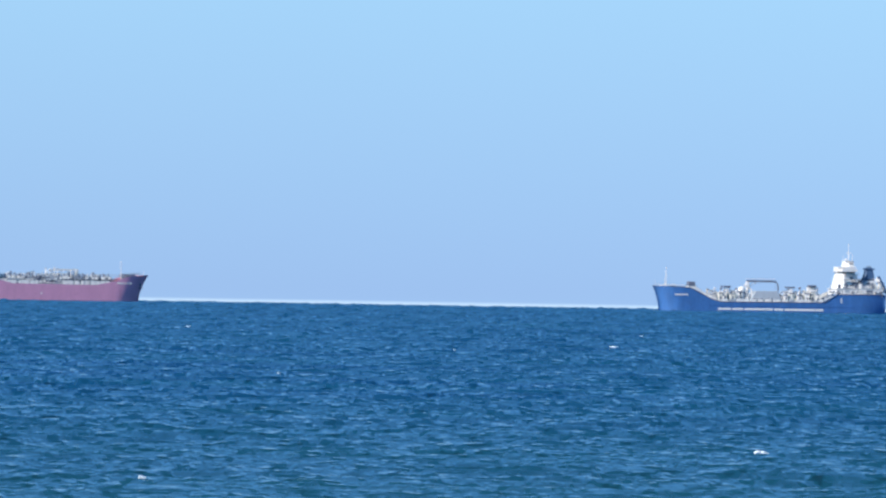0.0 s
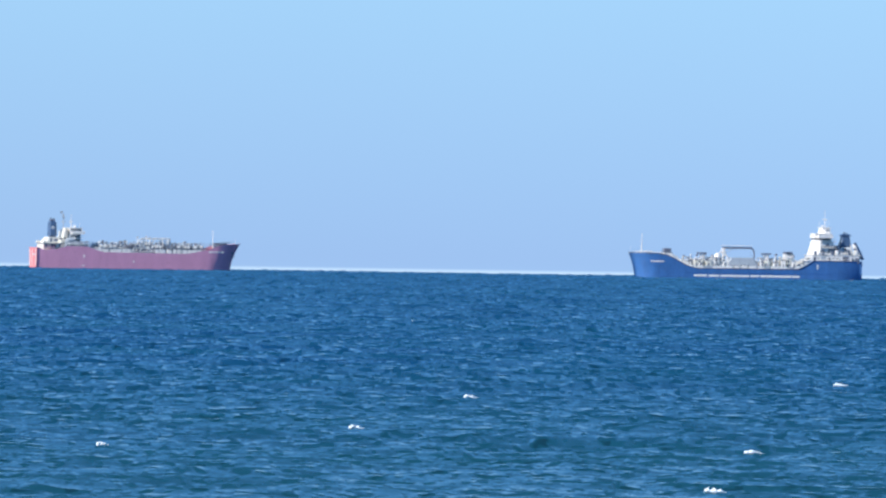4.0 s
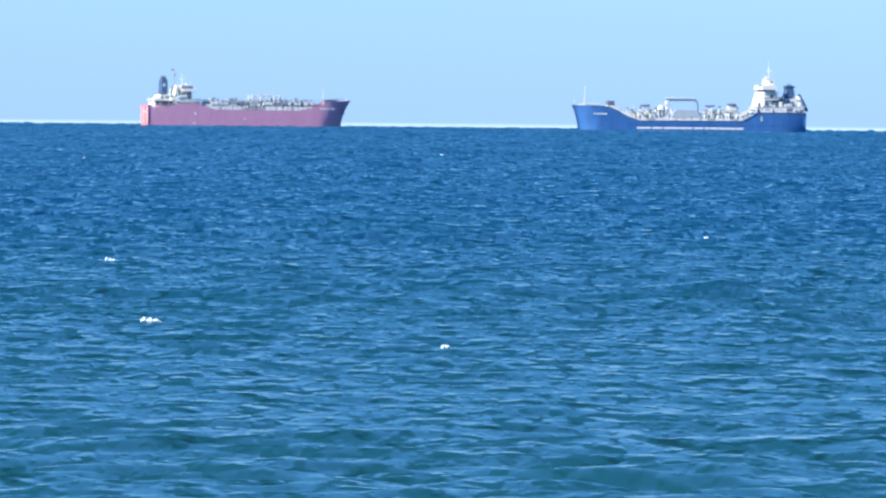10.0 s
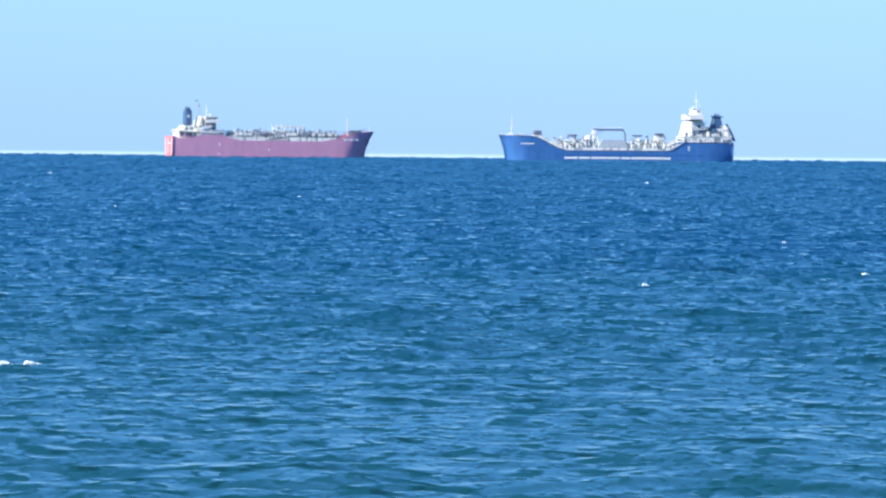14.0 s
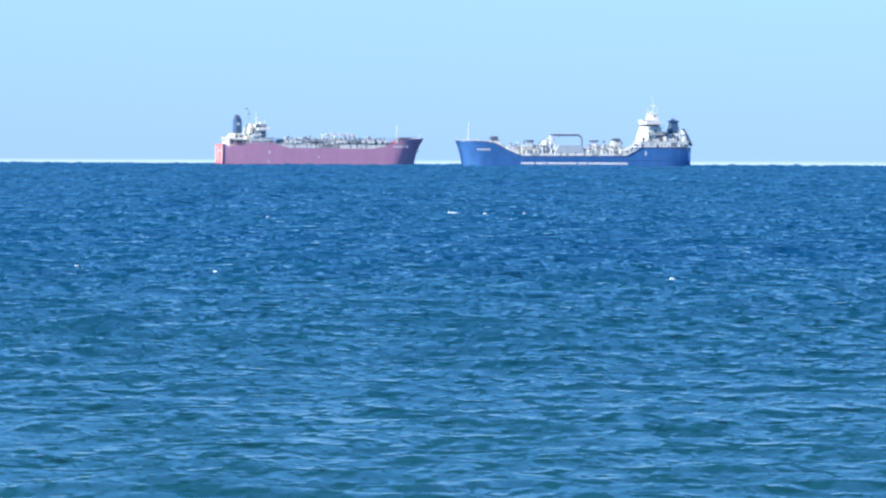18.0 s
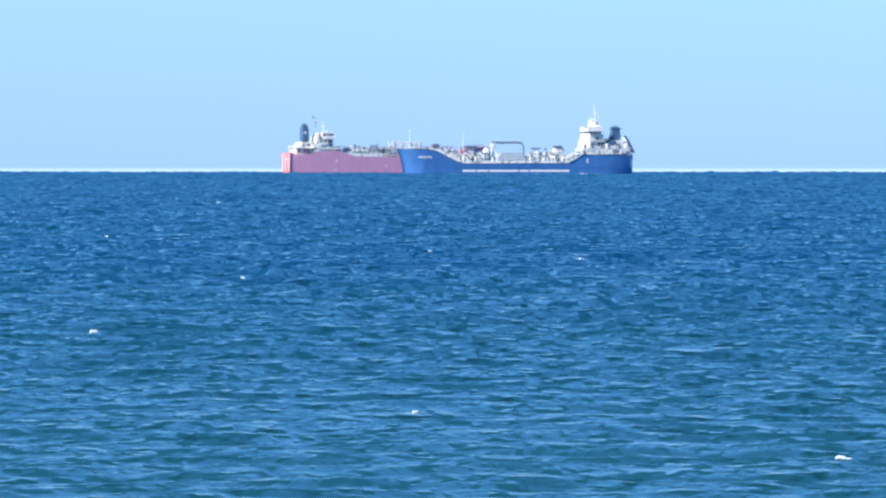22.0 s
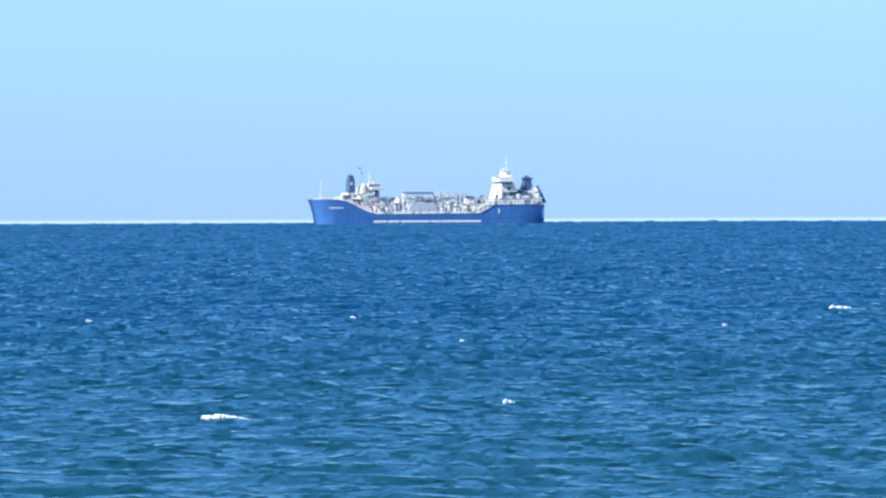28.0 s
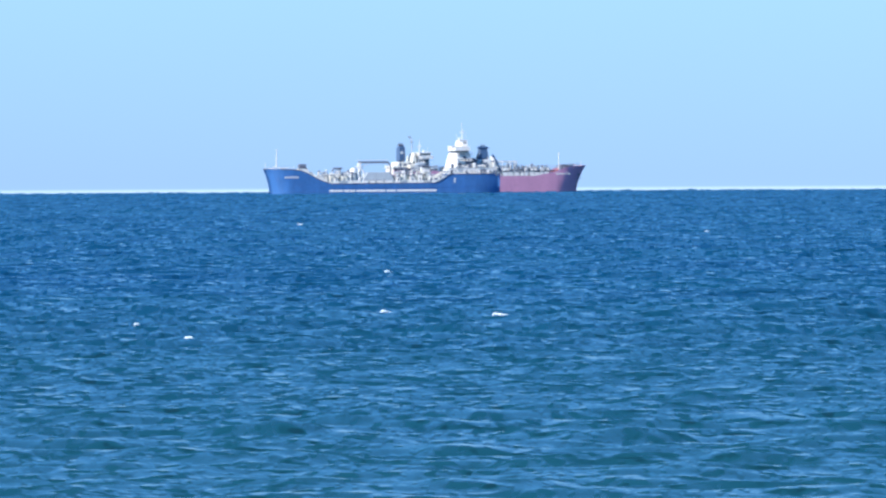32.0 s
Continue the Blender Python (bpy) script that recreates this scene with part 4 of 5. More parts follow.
    upper = chamfered(ship, "upper_house", WHITE, 14.6, 19.6, 17.2, 3.4, 1.8, 21.823, 24.5, 0.7, 0.3)
    for side in (1, -1):
        windows(upper, 15.2, 17.0, side * 3.42, 23.0, 23.7, 2)
    block(ship, "upper_house_roof", WHITE, 14.4, 19.2, -3.6, 3.6, 24.503, 24.7, bevel=0.04)
    radar_mast(ship, 16.6, 24.7, 32.2, 0.2)
    part("satellite_dome", lathe(BM(), 18.2, 1.6, [(0.25, 24.7), (0.45, 25.0), (0.5, 25.3), (0.35, 25.7), (0.1, 25.8)], 12), WHITE, ship)
    for x, y, h in ((15.2, 2.2, 3.4), (18.6, -2.2, 2.6), (15.4, -2.4, 4.4)):
        part("whip_aerial", rod(BM(), (x, y, 24.7), (x, y, 24.7 + h), 0.05, 5), WHITE, ship)
    casing = block(ship, "funnel_casing", PALE, 3.2, 10.2, -3.2, 3.2, 11.803, 15.6, bevel=0.1, top=(0.9, 0.9, 0.6, 0.6), label="pale casing below the funnel")
    for side in (1, -1):
        for k in range(3):
            part("casing_vent", box(BM(), 5.2 + k * 1.5, 6.2 + k * 1.5, side * 2.98 - 0.2, side * 2.98 + 0.2, 13.0, 14.4, 0.04), DARK, casing)
    funnel(ship, 4.2, 9.1, 2.2, 15.603, 21.2, 0.9, NAVY, NAVY)
    part("funnel_rim", box(BM(), 4.2, 9.2, -2.1, 2.1, 20.7, 21.25, 0.15), NAVY, ship)
    for y in (-2.5, 2.5):
        part("funnel_stay", tube(BM(), [(3.4, y, 11.8), (4.6, y, 16.2), (5.4, y, 16.6)], 0.2, 6), WHITE, ship)
        part("funnel_leg", tube(BM(), [(11.0, y, 11.8), (9.6, y, 15.0), (8.4, y * 0.8, 18.6)], 0.34, 8), NAVY, ship, "navy splayed leg of the funnel")
    lifeboat_on_ramp(ship, -0.5, 9.6, 3.0)
    for x in (2.2, 4.4, 6.6, 9.0, 11.6):
        for side in (1, -1):
            part("deck_locker", box(BM(), x, x + 1.4, side * 6.4 - 0.6, side * 6.4 + 0.6, 11.8, 13.0 + 0.5 * (int(x) % 3), 0.08), WHITE if int(x) % 2 else CREAM, ship)
    for x in (3.4, 8.0, 12.4):
        vent(ship, x, 5.0, 11.8, 2.6, 0.5, WHITE)
    # rafts, vents and stores along the poop's side
    for side in (1, -1):
        for x in (20.4, 17.6, 10.4, 8.6):
            raft_canister(ship, x, side * 6.9, 11.8)
        for x, h, tone in ((22.6, 1.9, DARK), (19.0, 1.3, DARK), (14.6, 1.8, DARK), (12.2, 2.3, WHITE), (6.4, 1.6, DARK), (3.0, 1.9, WHITE)):
            part("side_store", box(BM(), x - 0.6, x + 0.6, side * 6.9 - 0.4, side * 6.9 + 0.4, 11.803, 11.8 + h, 0.1), tone, ship)
        for x in (23.4, 16.4, 9.4, 5.0, 2.0):
            vent(ship, x, side * 7.5, 8.0, 1.9, 0.34, DARK)
    for y in (-4, 4):
        winch(ship, 1.0, y, 8.0, 0.7)
    railing(ship, rows, 0.6, 23, 1.6, 1.1, 1)
    railing(ship, rows, 0.6, 23, 1.6, 1.1, -1)
    part("stern_flagstaff", rod(BM(), (0.3, 0, 9), (-0.5, 0, 13.2), 0.07, 6), WHITE, ship)


# ---- the red tanker's fittings ----
def fit_out_red(ship, rows):
    rng = random.Random(9)
    anchor(ship, rows, 96.6, 7.2, DARK)
    name_bars(ship, rows, 84.5, 92, 8.4, 0.8, 7, WHITE)
    name_bars(ship, rows, 22.6, 23.6, 5.4, 1.3, 1, WHITE)
    name_bars(ship, rows, 22.0, 23.6, 1.2, 0.5, 1, WHITE)
    name_bars(ship, rows, 47.0, 48.0, 3.2, 0.8, 1, WHITE)
    # stern: transom plate with sunlight painted into its red, pale marks, mooring deck posts
    bm = BM()
    outline = [(y - 0.05, z) for x, y, z in rows[0]]
    edge = [(y, z) for y, z in outline] + [(-y, z) for y, z in reversed(outline)]
    front, back = [bm.verts.new((-0.06, y, z)) for y, z in edge], [bm.verts.new((-0.004, y, z)) for y, z in edge]
    bm.faces.new(front)
    bm.faces.new(back[::-1])
    for k in range(len(edge)):
        bm.faces.new((front[k], front[(k + 1) % len(edge)], back[(k + 1) % len(edge)], back[k]))
    bmesh.ops.recalc_face_normals(bm, faces=bm.faces)
    part("transom", bm, SUNLIT_RED, ship, "transom plate with sunlight put into its bright red")
    for y in (-6.0, 1.2, 6.0):
        part("transom_fender", box(BM(), -0.22, -0.061, y - 0.35, y + 0.35, 1.2, 9.0, 0.03), WHITE if y else RED, ship)
    for k in range(7):
        part("transom_name_bar", box(BM(), -0.16, -0.061, -4.6 + k * 0.75, -4.1 + k * 0.75, 6.2, 6.9, 0.02), PALE, ship)
    for x in (3.6, 5.2, 6.8, 8.4):
        for side in (1, -1):
            part("mooring_deck_post", rod(BM(), (x, side * 7.3, 6.6), (x, side * 7.3, 10.9), 0.2, 8), RED, ship)
    for y in (-3.5, 3.5):
        winch(ship, 2.6, y, 5.9, 0.9)
    for x, y in ((2.0, 6.0), (2.0, -6.0), (6.5, 6.3), (6.5, -6.3)):
        bollard(ship, x, y, 5.9)
    # poop and superstructure
    low = block(ship, "poop_house", CREAM, 3.4, 20.5, -6.4, 6.4, 5.9, 12.0, bevel=0.1, label="white poop deckhouse with dark doorways")
    windows(low, 4.0, 10.0, -6.42, 7.6, 8.6, 5)
    windows(low, 4.0, 10.0, 6.42, 7.6, 8.6, 5)
    block(ship, "boat_deck", WHITE, 2.8, 22.6, -7.7, 7.7, 12.0, 12.2, bevel=0.05)
    mid = block(ship, "boat_deck_house", CREAM, 4.6, 13.0, -5.6, 5.6, 12.203, 15.0, bevel=0.1, top=(1.8, 0, 0.2, 0.2), label="white house round the funnel")
    # houses' sides: dark plates of several sizes, painted shade of doorways and open bays
    for side in (1, -1):
        for owner, y, bays in ((low, 6.4, ((4.2, 5.4, 9.8, 11.7), (7.0, 9.8, 9.9, 11.5), (11.0, 11.9, 9.6, 11.8))), (mid, 5.5, ((6.9, 7.9, 12.4, 14.4), (8.8, 10.6, 13.0, 14.2), (11.4, 12.6, 12.4, 14.6)))):
            a, b = sorted((side * (y - 0.15), side * (y + 0.07)))
            for x0, x1, z0, z1 in bays:
                part("bay_shade", box(BM(), x0, x1, a, b, z0, z1, 0.03), DARK, owner)
    # the shade below the bridge is put into this block's grey
    tower = block(ship, "accommodation_tower", GREY, 16.2, 21.8, -5.4, 5.4, 12.203, 16.6, bevel=0.1, label="accommodation block under the bridge, its shade painted grey")
    for zz in (12.9, 14.9):
        windows(tower, 16.6, 21.4, -5.42, zz, zz + 1.0, 4)
        windows(tower, 16.6, 21.4, 5.42, zz, zz + 1.0, 4)
        windows(tower, -5.0, 5.0, 21.82, zz, zz + 1.0, 7, "x")
    for zz in (14.4,):
        gallery = block(ship, "gallery_deck", WHITE, 15.8, 22.4, -7.3, 7.3, zz, zz + 0.15, bevel=0.03)
        for side in (1, -1):
            part("handrail", rod(BM(), (16.0, side * 7.2, zz + 1.05), (22.2, side * 7.2, zz + 1.05), 0.05, 5), WHITE, gallery)
            for k in range(5):
                part("stanchion", rod(BM(), (16.1 + k * 1.5, side * 7.2, zz + 0.15), (16.1 + k * 1.5, side * 7.2, zz + 1.05), 0.05, 5), WHITE, gallery)
    stack = chamfered(ship, "stair_tower", CREAM, 12.9, 16.5, 15.0, 5.6, 4.0, 12.21, 18.0, 0.5, 0.9, "cream stair tower between funnel and bridge")
    part("stair_house", box(BM(), 13.9, 16.2, -3.0, 3.4, 18.003, 19.6, 0.3, top=(0.6, 0.2, 0.5, 0.5)), CREAM, stack)
    for x, y, h in ((11.3, -6.4, 1.6), (14.2, -4.6, 1.6), (14.8, 4.2, 1.4)):
        part("locker", box(BM(), x, x + 1.2, y - 0.7, y + 0.7, 12.21 if x < 11.5 else 18.003, (12.21 if x < 11.5 else 18.003) + h, 0.15), CREAM, stack)
    windows(stack, 13.6, 14.8, -5.62, 14.2, 15.0, 2)
    windows(stack, 13.6, 14.8, 5.62, 14.2, 15.0, 2)
    wheelhouse(ship, 16.6, 22.9, 5.4, 16.8, 19.4, 8.2)
    signal = radar_mast(ship, 14.6, 19.6, 25.4, 0.22, GREY)
    part("mast_platform", lathe(BM(), 14.6, 0, [(0.3, 24.2), (0.9, 24.7), (0.9, 24.9), (0.3, 25.0)], 10), GREY, signal)
    part("radar_dome", lathe(BM(), 14.6, 0, [(0.25, 25.4), (0.42, 25.6), (0.42, 25.9), (0.3, 26.15), (0.1, 26.25)], 12), GREY, signal)
    part("signal_flag", box(BM(), 12.9, 14.4, -0.03, 0.03, 26.6, 27.5, 0.0), GREY, signal)
    part("flag_gaff", rod(BM(), (14.6, 0, 25.2), (12.9, 0, 27.6), 0.07, 5), GREY, signal)
    radar_mast(ship, 18.4, 19.6, 25.4, 0.24)
    for x, y, h in ((19.4, 2.6, 2.6), (21.8, -2.8, 2.4), (20.6, 3.0, 2.0)):
        part("whip_aerial", rod(BM(), (x, y, 19.5), (x, y, 19.5 + h), 0.05, 5), WHITE, ship)
    part("satellite_dome", lathe(BM(), 19.8, -2.2, [(0.25, 19.5), (0.5, 19.8), (0.55, 20.2), (0.35, 20.6), (0.1, 20.7)], 12), WHITE, ship)
    bm = BM()
    box(bm, 7.0, 11.2, -2.0, 2.0, 15.003, 22.9, 0.9, top=(0.25, 0.25, 0.3, 0.3))
    f = part("funnel", bm, NAVY, ship, "dark navy funnel with a pale round mark")
    part("funnel_cap", box(BM(), 7.5, 10.7, -1.5, 1.5, 22.8, 23.6, 0.4, top=(0.4, 0.4, 0.3, 0.3)), DARK, f)
    for k in range(3):
        part("exhaust_pipe", rod(BM(), (8.2 + k * 0.9, 0.4 * (k - 1), 23.4), (8.1 + k * 0.9, 0.4 * (k - 1), 24.2), 0.2, 8), BLACK, f)
    for side in (1, -1):
        part("funnel_mark", rod(BM(), (9.1, side * 1.72, 19.6), (9.1, side * 1.92, 19.6), 0.75, 16), PALE, f)
    for x in (3.2, 5.0, 11.4):
        for side in (1, -1):
            part("deck_locker", box(BM(), x, x + 1.5, side * 6.8 - 0.5, side * 6.8 + 0.5, 12.2, 13.3, 0.08), CREAM, ship)
    for side in (1, -1):
        bm = BM()
        rings = []
        for u, w in ((0, 0.1), (0.12, 0.8), (0.3, 1.1), (0.7, 1.1), (0.88, 0.8), (1, 0.1)):
            rings.append([bm.verts.new((14.0 + 5.6 * u, side * 7.0 + w * 0.8 * math.cos(k * math.tau / 12), 13.6 + w * math.sin(k * math.tau / 12))) for k in range(12)])
        for lo, hi in zip(rings, rings[1:]):
            for k in range(12):
                bm.faces.new((lo[k], lo[(k + 1) % 12], hi[(k + 1) % 12], hi[k]))
        bm.faces.new(rings[0][::-1])
        bm.faces.new(rings[-1])
        bmesh.ops.recalc_face_normals(bm, faces=bm.faces)
        boat = part("lifeboat", bm, GREY, ship, "grey covered lifeboat in its davits")
        for x in (14.8, 18.8):
            part("davit", tube(BM(), [(x, side * 6.0, 12.2), (x, side * 6.1, 15.6), (x, side * 7.2, 16.0)], 0.14, 6), WHITE, boat)
    railing(ship, rows, 11, 23.5, 1.5, 1.1, 1)
    railing(ship, rows, 11, 23.5, 1.5, 1.1, -1)
    # the house fills the quarterdeck out to the ship's side, with a bulwark on its roof
    # grey stands for the shade over these lower storeys
    quarter = block(ship, "quarter_house", GREY, 13.4, 26.6, -7.7, 7.7, 9.5, 11.99, bevel=0.1, top=(0.2, 1.2, 0, 0), label="house across the quarterdeck, shade painted in as grey")
    for side in (1, -1):
        windows(quarter, 14.4, 25.0, side * 7.72, 10.9, 11.5, 8)
        x = 13.6
        while x < 25:
            w = rng.uniform(1.2, 2.4)
            a, b = sorted((side * 7.5, side * 7.68))
            part("roof_bulwark", box(BM(), x, x + w, a, b, 12.203, rng.uniform(12.9, 13.5), 0.03), rng.choice((GREY, GREY, DARK, PALE)), quarter)
            x += w + rng.choice((0.05, 0.3))
    # cargo deck; trunk and machinery tones darkened to paint in their shade
    z = 8.2
    pipe_bridge(ship, 25, 86, 0, z + 1.5, DARK, 6, 5.0)
    catwalk(ship, 22, 88, -2.8, z + 3.5, GREY)
    block(ship, "deck_trunk", GREY, 30.5, 82, -6.2, 6.2, z - 0.5, z + 1.5, bevel=0.12, label="raised trunk along the cargo deck, greyed for shade")
    x = 28.5
    while x < 83:
        w = rng.uniform(1.2, 3.4)
        for side in (1, -1):
            a, b = sorted((side * 6.2, side * 6.35))
            part("trunk_panel", box(BM(), x, x + w, a, b, z + 0.9, z + 1.75, 0.03), rng.choice((WHITE, WHITE, PALE, DARK)), ship)
        x += w + rng.choice((0.4, 1.0, 1.8))
    # white guard plates stand along the deck's edge in two runs
    for first, last in ((26.5, 46.0), (58.0, 80.0)):
        x = first
        while x < last:
            w = rng.uniform(1.0, 2.6)
            for side in (1, -1):
                a, b = sorted((side * 7.92, side * 8.12))
                part("guard_plate", box(BM(), x, x + w, a, b, 6.9, 9.7, 0.03), WHITE, ship)
            x += w + rng.choice((0.25, 0.5, 1.2))
    for x0, x1, z0 in ((27.0, 44.0, 10.2), (30.0, 52.0, 10.9), (60.0, 84.0, 10.4), (64.0, 80.0, 11.2)):
        for side in (1, -1):
            line = part("deck_line", rod(BM(), (x0, side * 6.6, z0), (x1, side * 6.6, z0), 0.22, 8), WHITE if z0 < 10.3 else DARK, ship)
            x = x0 + 0.5
            while x < x1:
                part("line_support", rod(BM(), (x, side * 6.6, 7.3), (x, side * 6.6, z0), 0.1, 5), PALE, line)
                x += 3.4
    # white hose boxes stand on the trunk's edge
    for first, last in ((31.0, 39.0), (56.5, 62.0), (69.0, 81.0)):
        x = first
        while x < last:
            w = rng.uniform(0.9, 2.0)
            for side in (1, -1):
                box_y = side * 6.6
                bin_ = part("hose_box", box(BM(), x, x + w, box_y - 0.35, box_y + 0.35, z + 2.2, z + 3.4, 0.08), WHITE, ship)
                for leg in (x + 0.15, x + w - 0.15):
                    part("box_leg", rod(BM(), (leg, box_y, z - 1.4), (leg, box_y, z + 2.2), 0.08, 5), GREY, bin_)
            x += w + rng.choice((0.4, 0.8, 1.6))
    # valve stations crowd both edges of the trunk
    for side in (-1, 1):
        x = 31.0
        while x < 81:
            w = rng.uniform(0.9, 2.6)
            valve_station(ship, x + w / 2, side * rng.uniform(4.6, 5.7), z + 1.4, w, rng.uniform(1.0, 2.6), rng.choice((GREY, PALE, DARK, GREY, PALE)), rng)
            x += w + rng.choice((0.2, 0.5, 1.1))
    for k in range(9):
        x = 29.5 + k * 6.0
        for y in (-5.2, 5.2):
            hatch(ship, x, y, z, 0.85)
            vent(ship, x + 1.7, y * 0.9, z, 3.0 + 0.6 * (k % 3), 0.3, PALE if k % 2 else DARK)
            valve(ship, x + 3.0, y * 0.8, z, 1.5, PALE)
            part("cargo_pump", lathe(BM(), x + 4.2, y, [(0.5, z), (0.5, z + 1.0), (0.34, z + 1.1), (0.34, z + 2.6), (0.5, z + 2.7), (0.5, z + 3.3)], 12), DARK if k % 3 else PALE, ship)
    for x, h in ((33.2, 5.0), (35.0, 4.4), (42.2, 4.8), (44.0, 5.2), (61.5, 5.0), (73.6, 5.0), (74.8, 4.2), (78.5, 4.4)):
        vent(ship, x, -3.6, z, h, 0.45, DARK)
    for x, h in ((50.0, 7.2), (52.2, 6.4), (54.4, 7.6), (56.0, 7.0)):
        part("manifold_post", rod(BM(), (x, -4.4, z), (x, -4.4, z + h), 0.22, 8), WHITE, ship)
        part("post_head", box(BM(), x - 0.5, x + 0.5, -4.7, -4.1, z + h, z + h + 0.4, 0.06), PALE, ship)
    for k in range(52):
        x, y = 27 + k * 1.08 + rng.uniform(-0.5, 0.5), rng.uniform(-6.0, -2.0)
        high = rng.uniform(2.8, 4.9) + 1.6 * math.exp(-((x - 58) / 9) ** 2)
        look_of = rng.choice((WHITE, GREY, GREY, DARK, PALE))
        post = part("vent_post", rod(BM(), (x, y, z + 1.4), (x, y, z + high), rng.uniform(0.12, 0.26), 6), look_of, ship)
        if k % 3 == 0:
            part("post_cap", lathe(BM(), x, y, [(0.3, z + high), (0.5, z + high + 0.15), (0.4, z + high + 0.5), (0.1, z + high + 0.65)], 8), look_of, post)
        elif k % 3 == 1:
            part("post_arm", rod(BM(), (x - 0.8, y, z + high - 0.2), (x + 0.8, y, z + high - 0.1), 0.1, 5), look_of, post)
    for x, w, h in ((33.5, 3.2, 3.4), (41.0, 2.6, 3.6), (49.0, 3.4, 4.2), (56.5, 3.6, 5.0), (62.4, 3.0, 4.2), (72.6, 3.4, 3.8), (79.6, 2.6, 3.2)):
        part("deck_store", box(BM(), x - w / 2, x + w / 2, -1.6, 1.6, z + 1.5, z + h, 0.12), rng.choice((GREY, DARK, PALE)), ship)
    hose_crane(ship, 66.4, 0.0, z, 7.2, 13.4, 3.6, PALE, PALE)
    for k in range(6):
        x = 48 + k * 1.7
        for side in (1, -1):
            p = part("manifold_pipe", rod(BM(), (x, side * 4.0, z + 1.3), (x, side * 7.2, z + 1.3), 0.24, 8), WHITE, ship)
            part("pipe_flange", rod(BM(), (x, side * 7.2, z + 1.3), (x, side * 7.35, z + 1.3), 0.4, 10), DARK, p)
    for x, w, h in ((31.0, 2.4, 2.6), (38.6, 2.0, 3.0), (46.4, 2.2, 3.4), (58.8, 3.0, 3.0), (70.6, 2.4, 2.8), (76.4, 2.0, 3.6), (82.0, 2.4, 2.4)):
        deck_box(ship, x, 1.5, z, w, 3.4, h, GREY if int(x) % 2 else WHITE, DARK)
    for k in range(34):
        x, y = 28 + k * 1.62 + rng.uniform(-0.4, 0.4), -rng.uniform(3.2, 5.8)
        h = rng.uniform(2.2, 4.2)
        part("tank_gauge", lathe(BM(), x, y, [(0.3, z + 1.5), (0.2, z + 1.7), (0.2, z + h), (0.42, z + h + 0.1), (0.42, z + h + 0.7), (0.15, z + h + 0.9)], 8), rng.choice((DARK, GREY, GREY, PALE)), ship)
    railing(ship, rows, 28, 78, 2.0, 1.1, 1)
    railing(ship, rows, 28, 78, 2.0, 1.1, -1)
    # forecastle
    deck = 11.1
    mast = part("foremast", rod(BM(), (88.2, 0, 10.4), (88.2, 0, 18.6), 0.22, 8, 0.1), WHITE, ship, "white foremast on the forecastle")
    part("mast_light", lathe(BM(), 88.2, 0, [(0.2, 18.6), (0.3, 18.8), (0.15, 19.2)], 8), WHITE, mast)
    part("yard", rod(BM(), (88.2, -1.1, 16.8), (88.2, 1.1, 16.8), 0.09, 6), WHITE, mast)
    for y in (-2.8, 2.8):
        winch(ship, 93.2, y, deck, 1.2)
    deck_box(ship, 90.0, 0, deck - 0.6, 2.2, 4.0, 2.6, DARK, DARK)
    for x, y in ((96.5, 2.4), (96.5, -2.4), (91.5, 6.0), (91.5, -6.0)):
        bollard(ship, x, y, deck)
    railing(ship, rows, 89, 98, 1.4, 1.0, 1, DARK)
    railing(ship, rows, 89, 98, 1.4, 1.0, -1, DARK)
    part("bow_staff", rod(BM(), (99.2, 0, 12.0), (99.5, 0, 15.0), 0.08, 6), WHITE, ship)


fit_out_red(red, red_rows)
fit_out_blue(blue, blue_rows)
red.scale, blue.scale = (1.017, 1, 1), (1.002, 1, 1)


# ---- what moves ----
# seconds and half the way between the two sterns, in thousandths of the distance
PASSING = [
    (0, 48.77),
    (1, 47.37),
    (2.5, 45.29),
    (4.5, 41.92),
    (6, 39.64),
    (8, 37.02),
    (10, 34.12),
    (12, 31.58),
    (14, 29.11),
    (16.5, 26.09),
    (18, 24.30),
    (19, 23.08),
    (20, 21.70),
    (21, 19.74),
    (22, 17.82),
    (23, 16.67),
    (25.5, 13.85),
    (28, 10.86),
    (30, 8.39),
    (32, 5.98),
]
HEADING, RED_HEADING = 12.0, 16.0


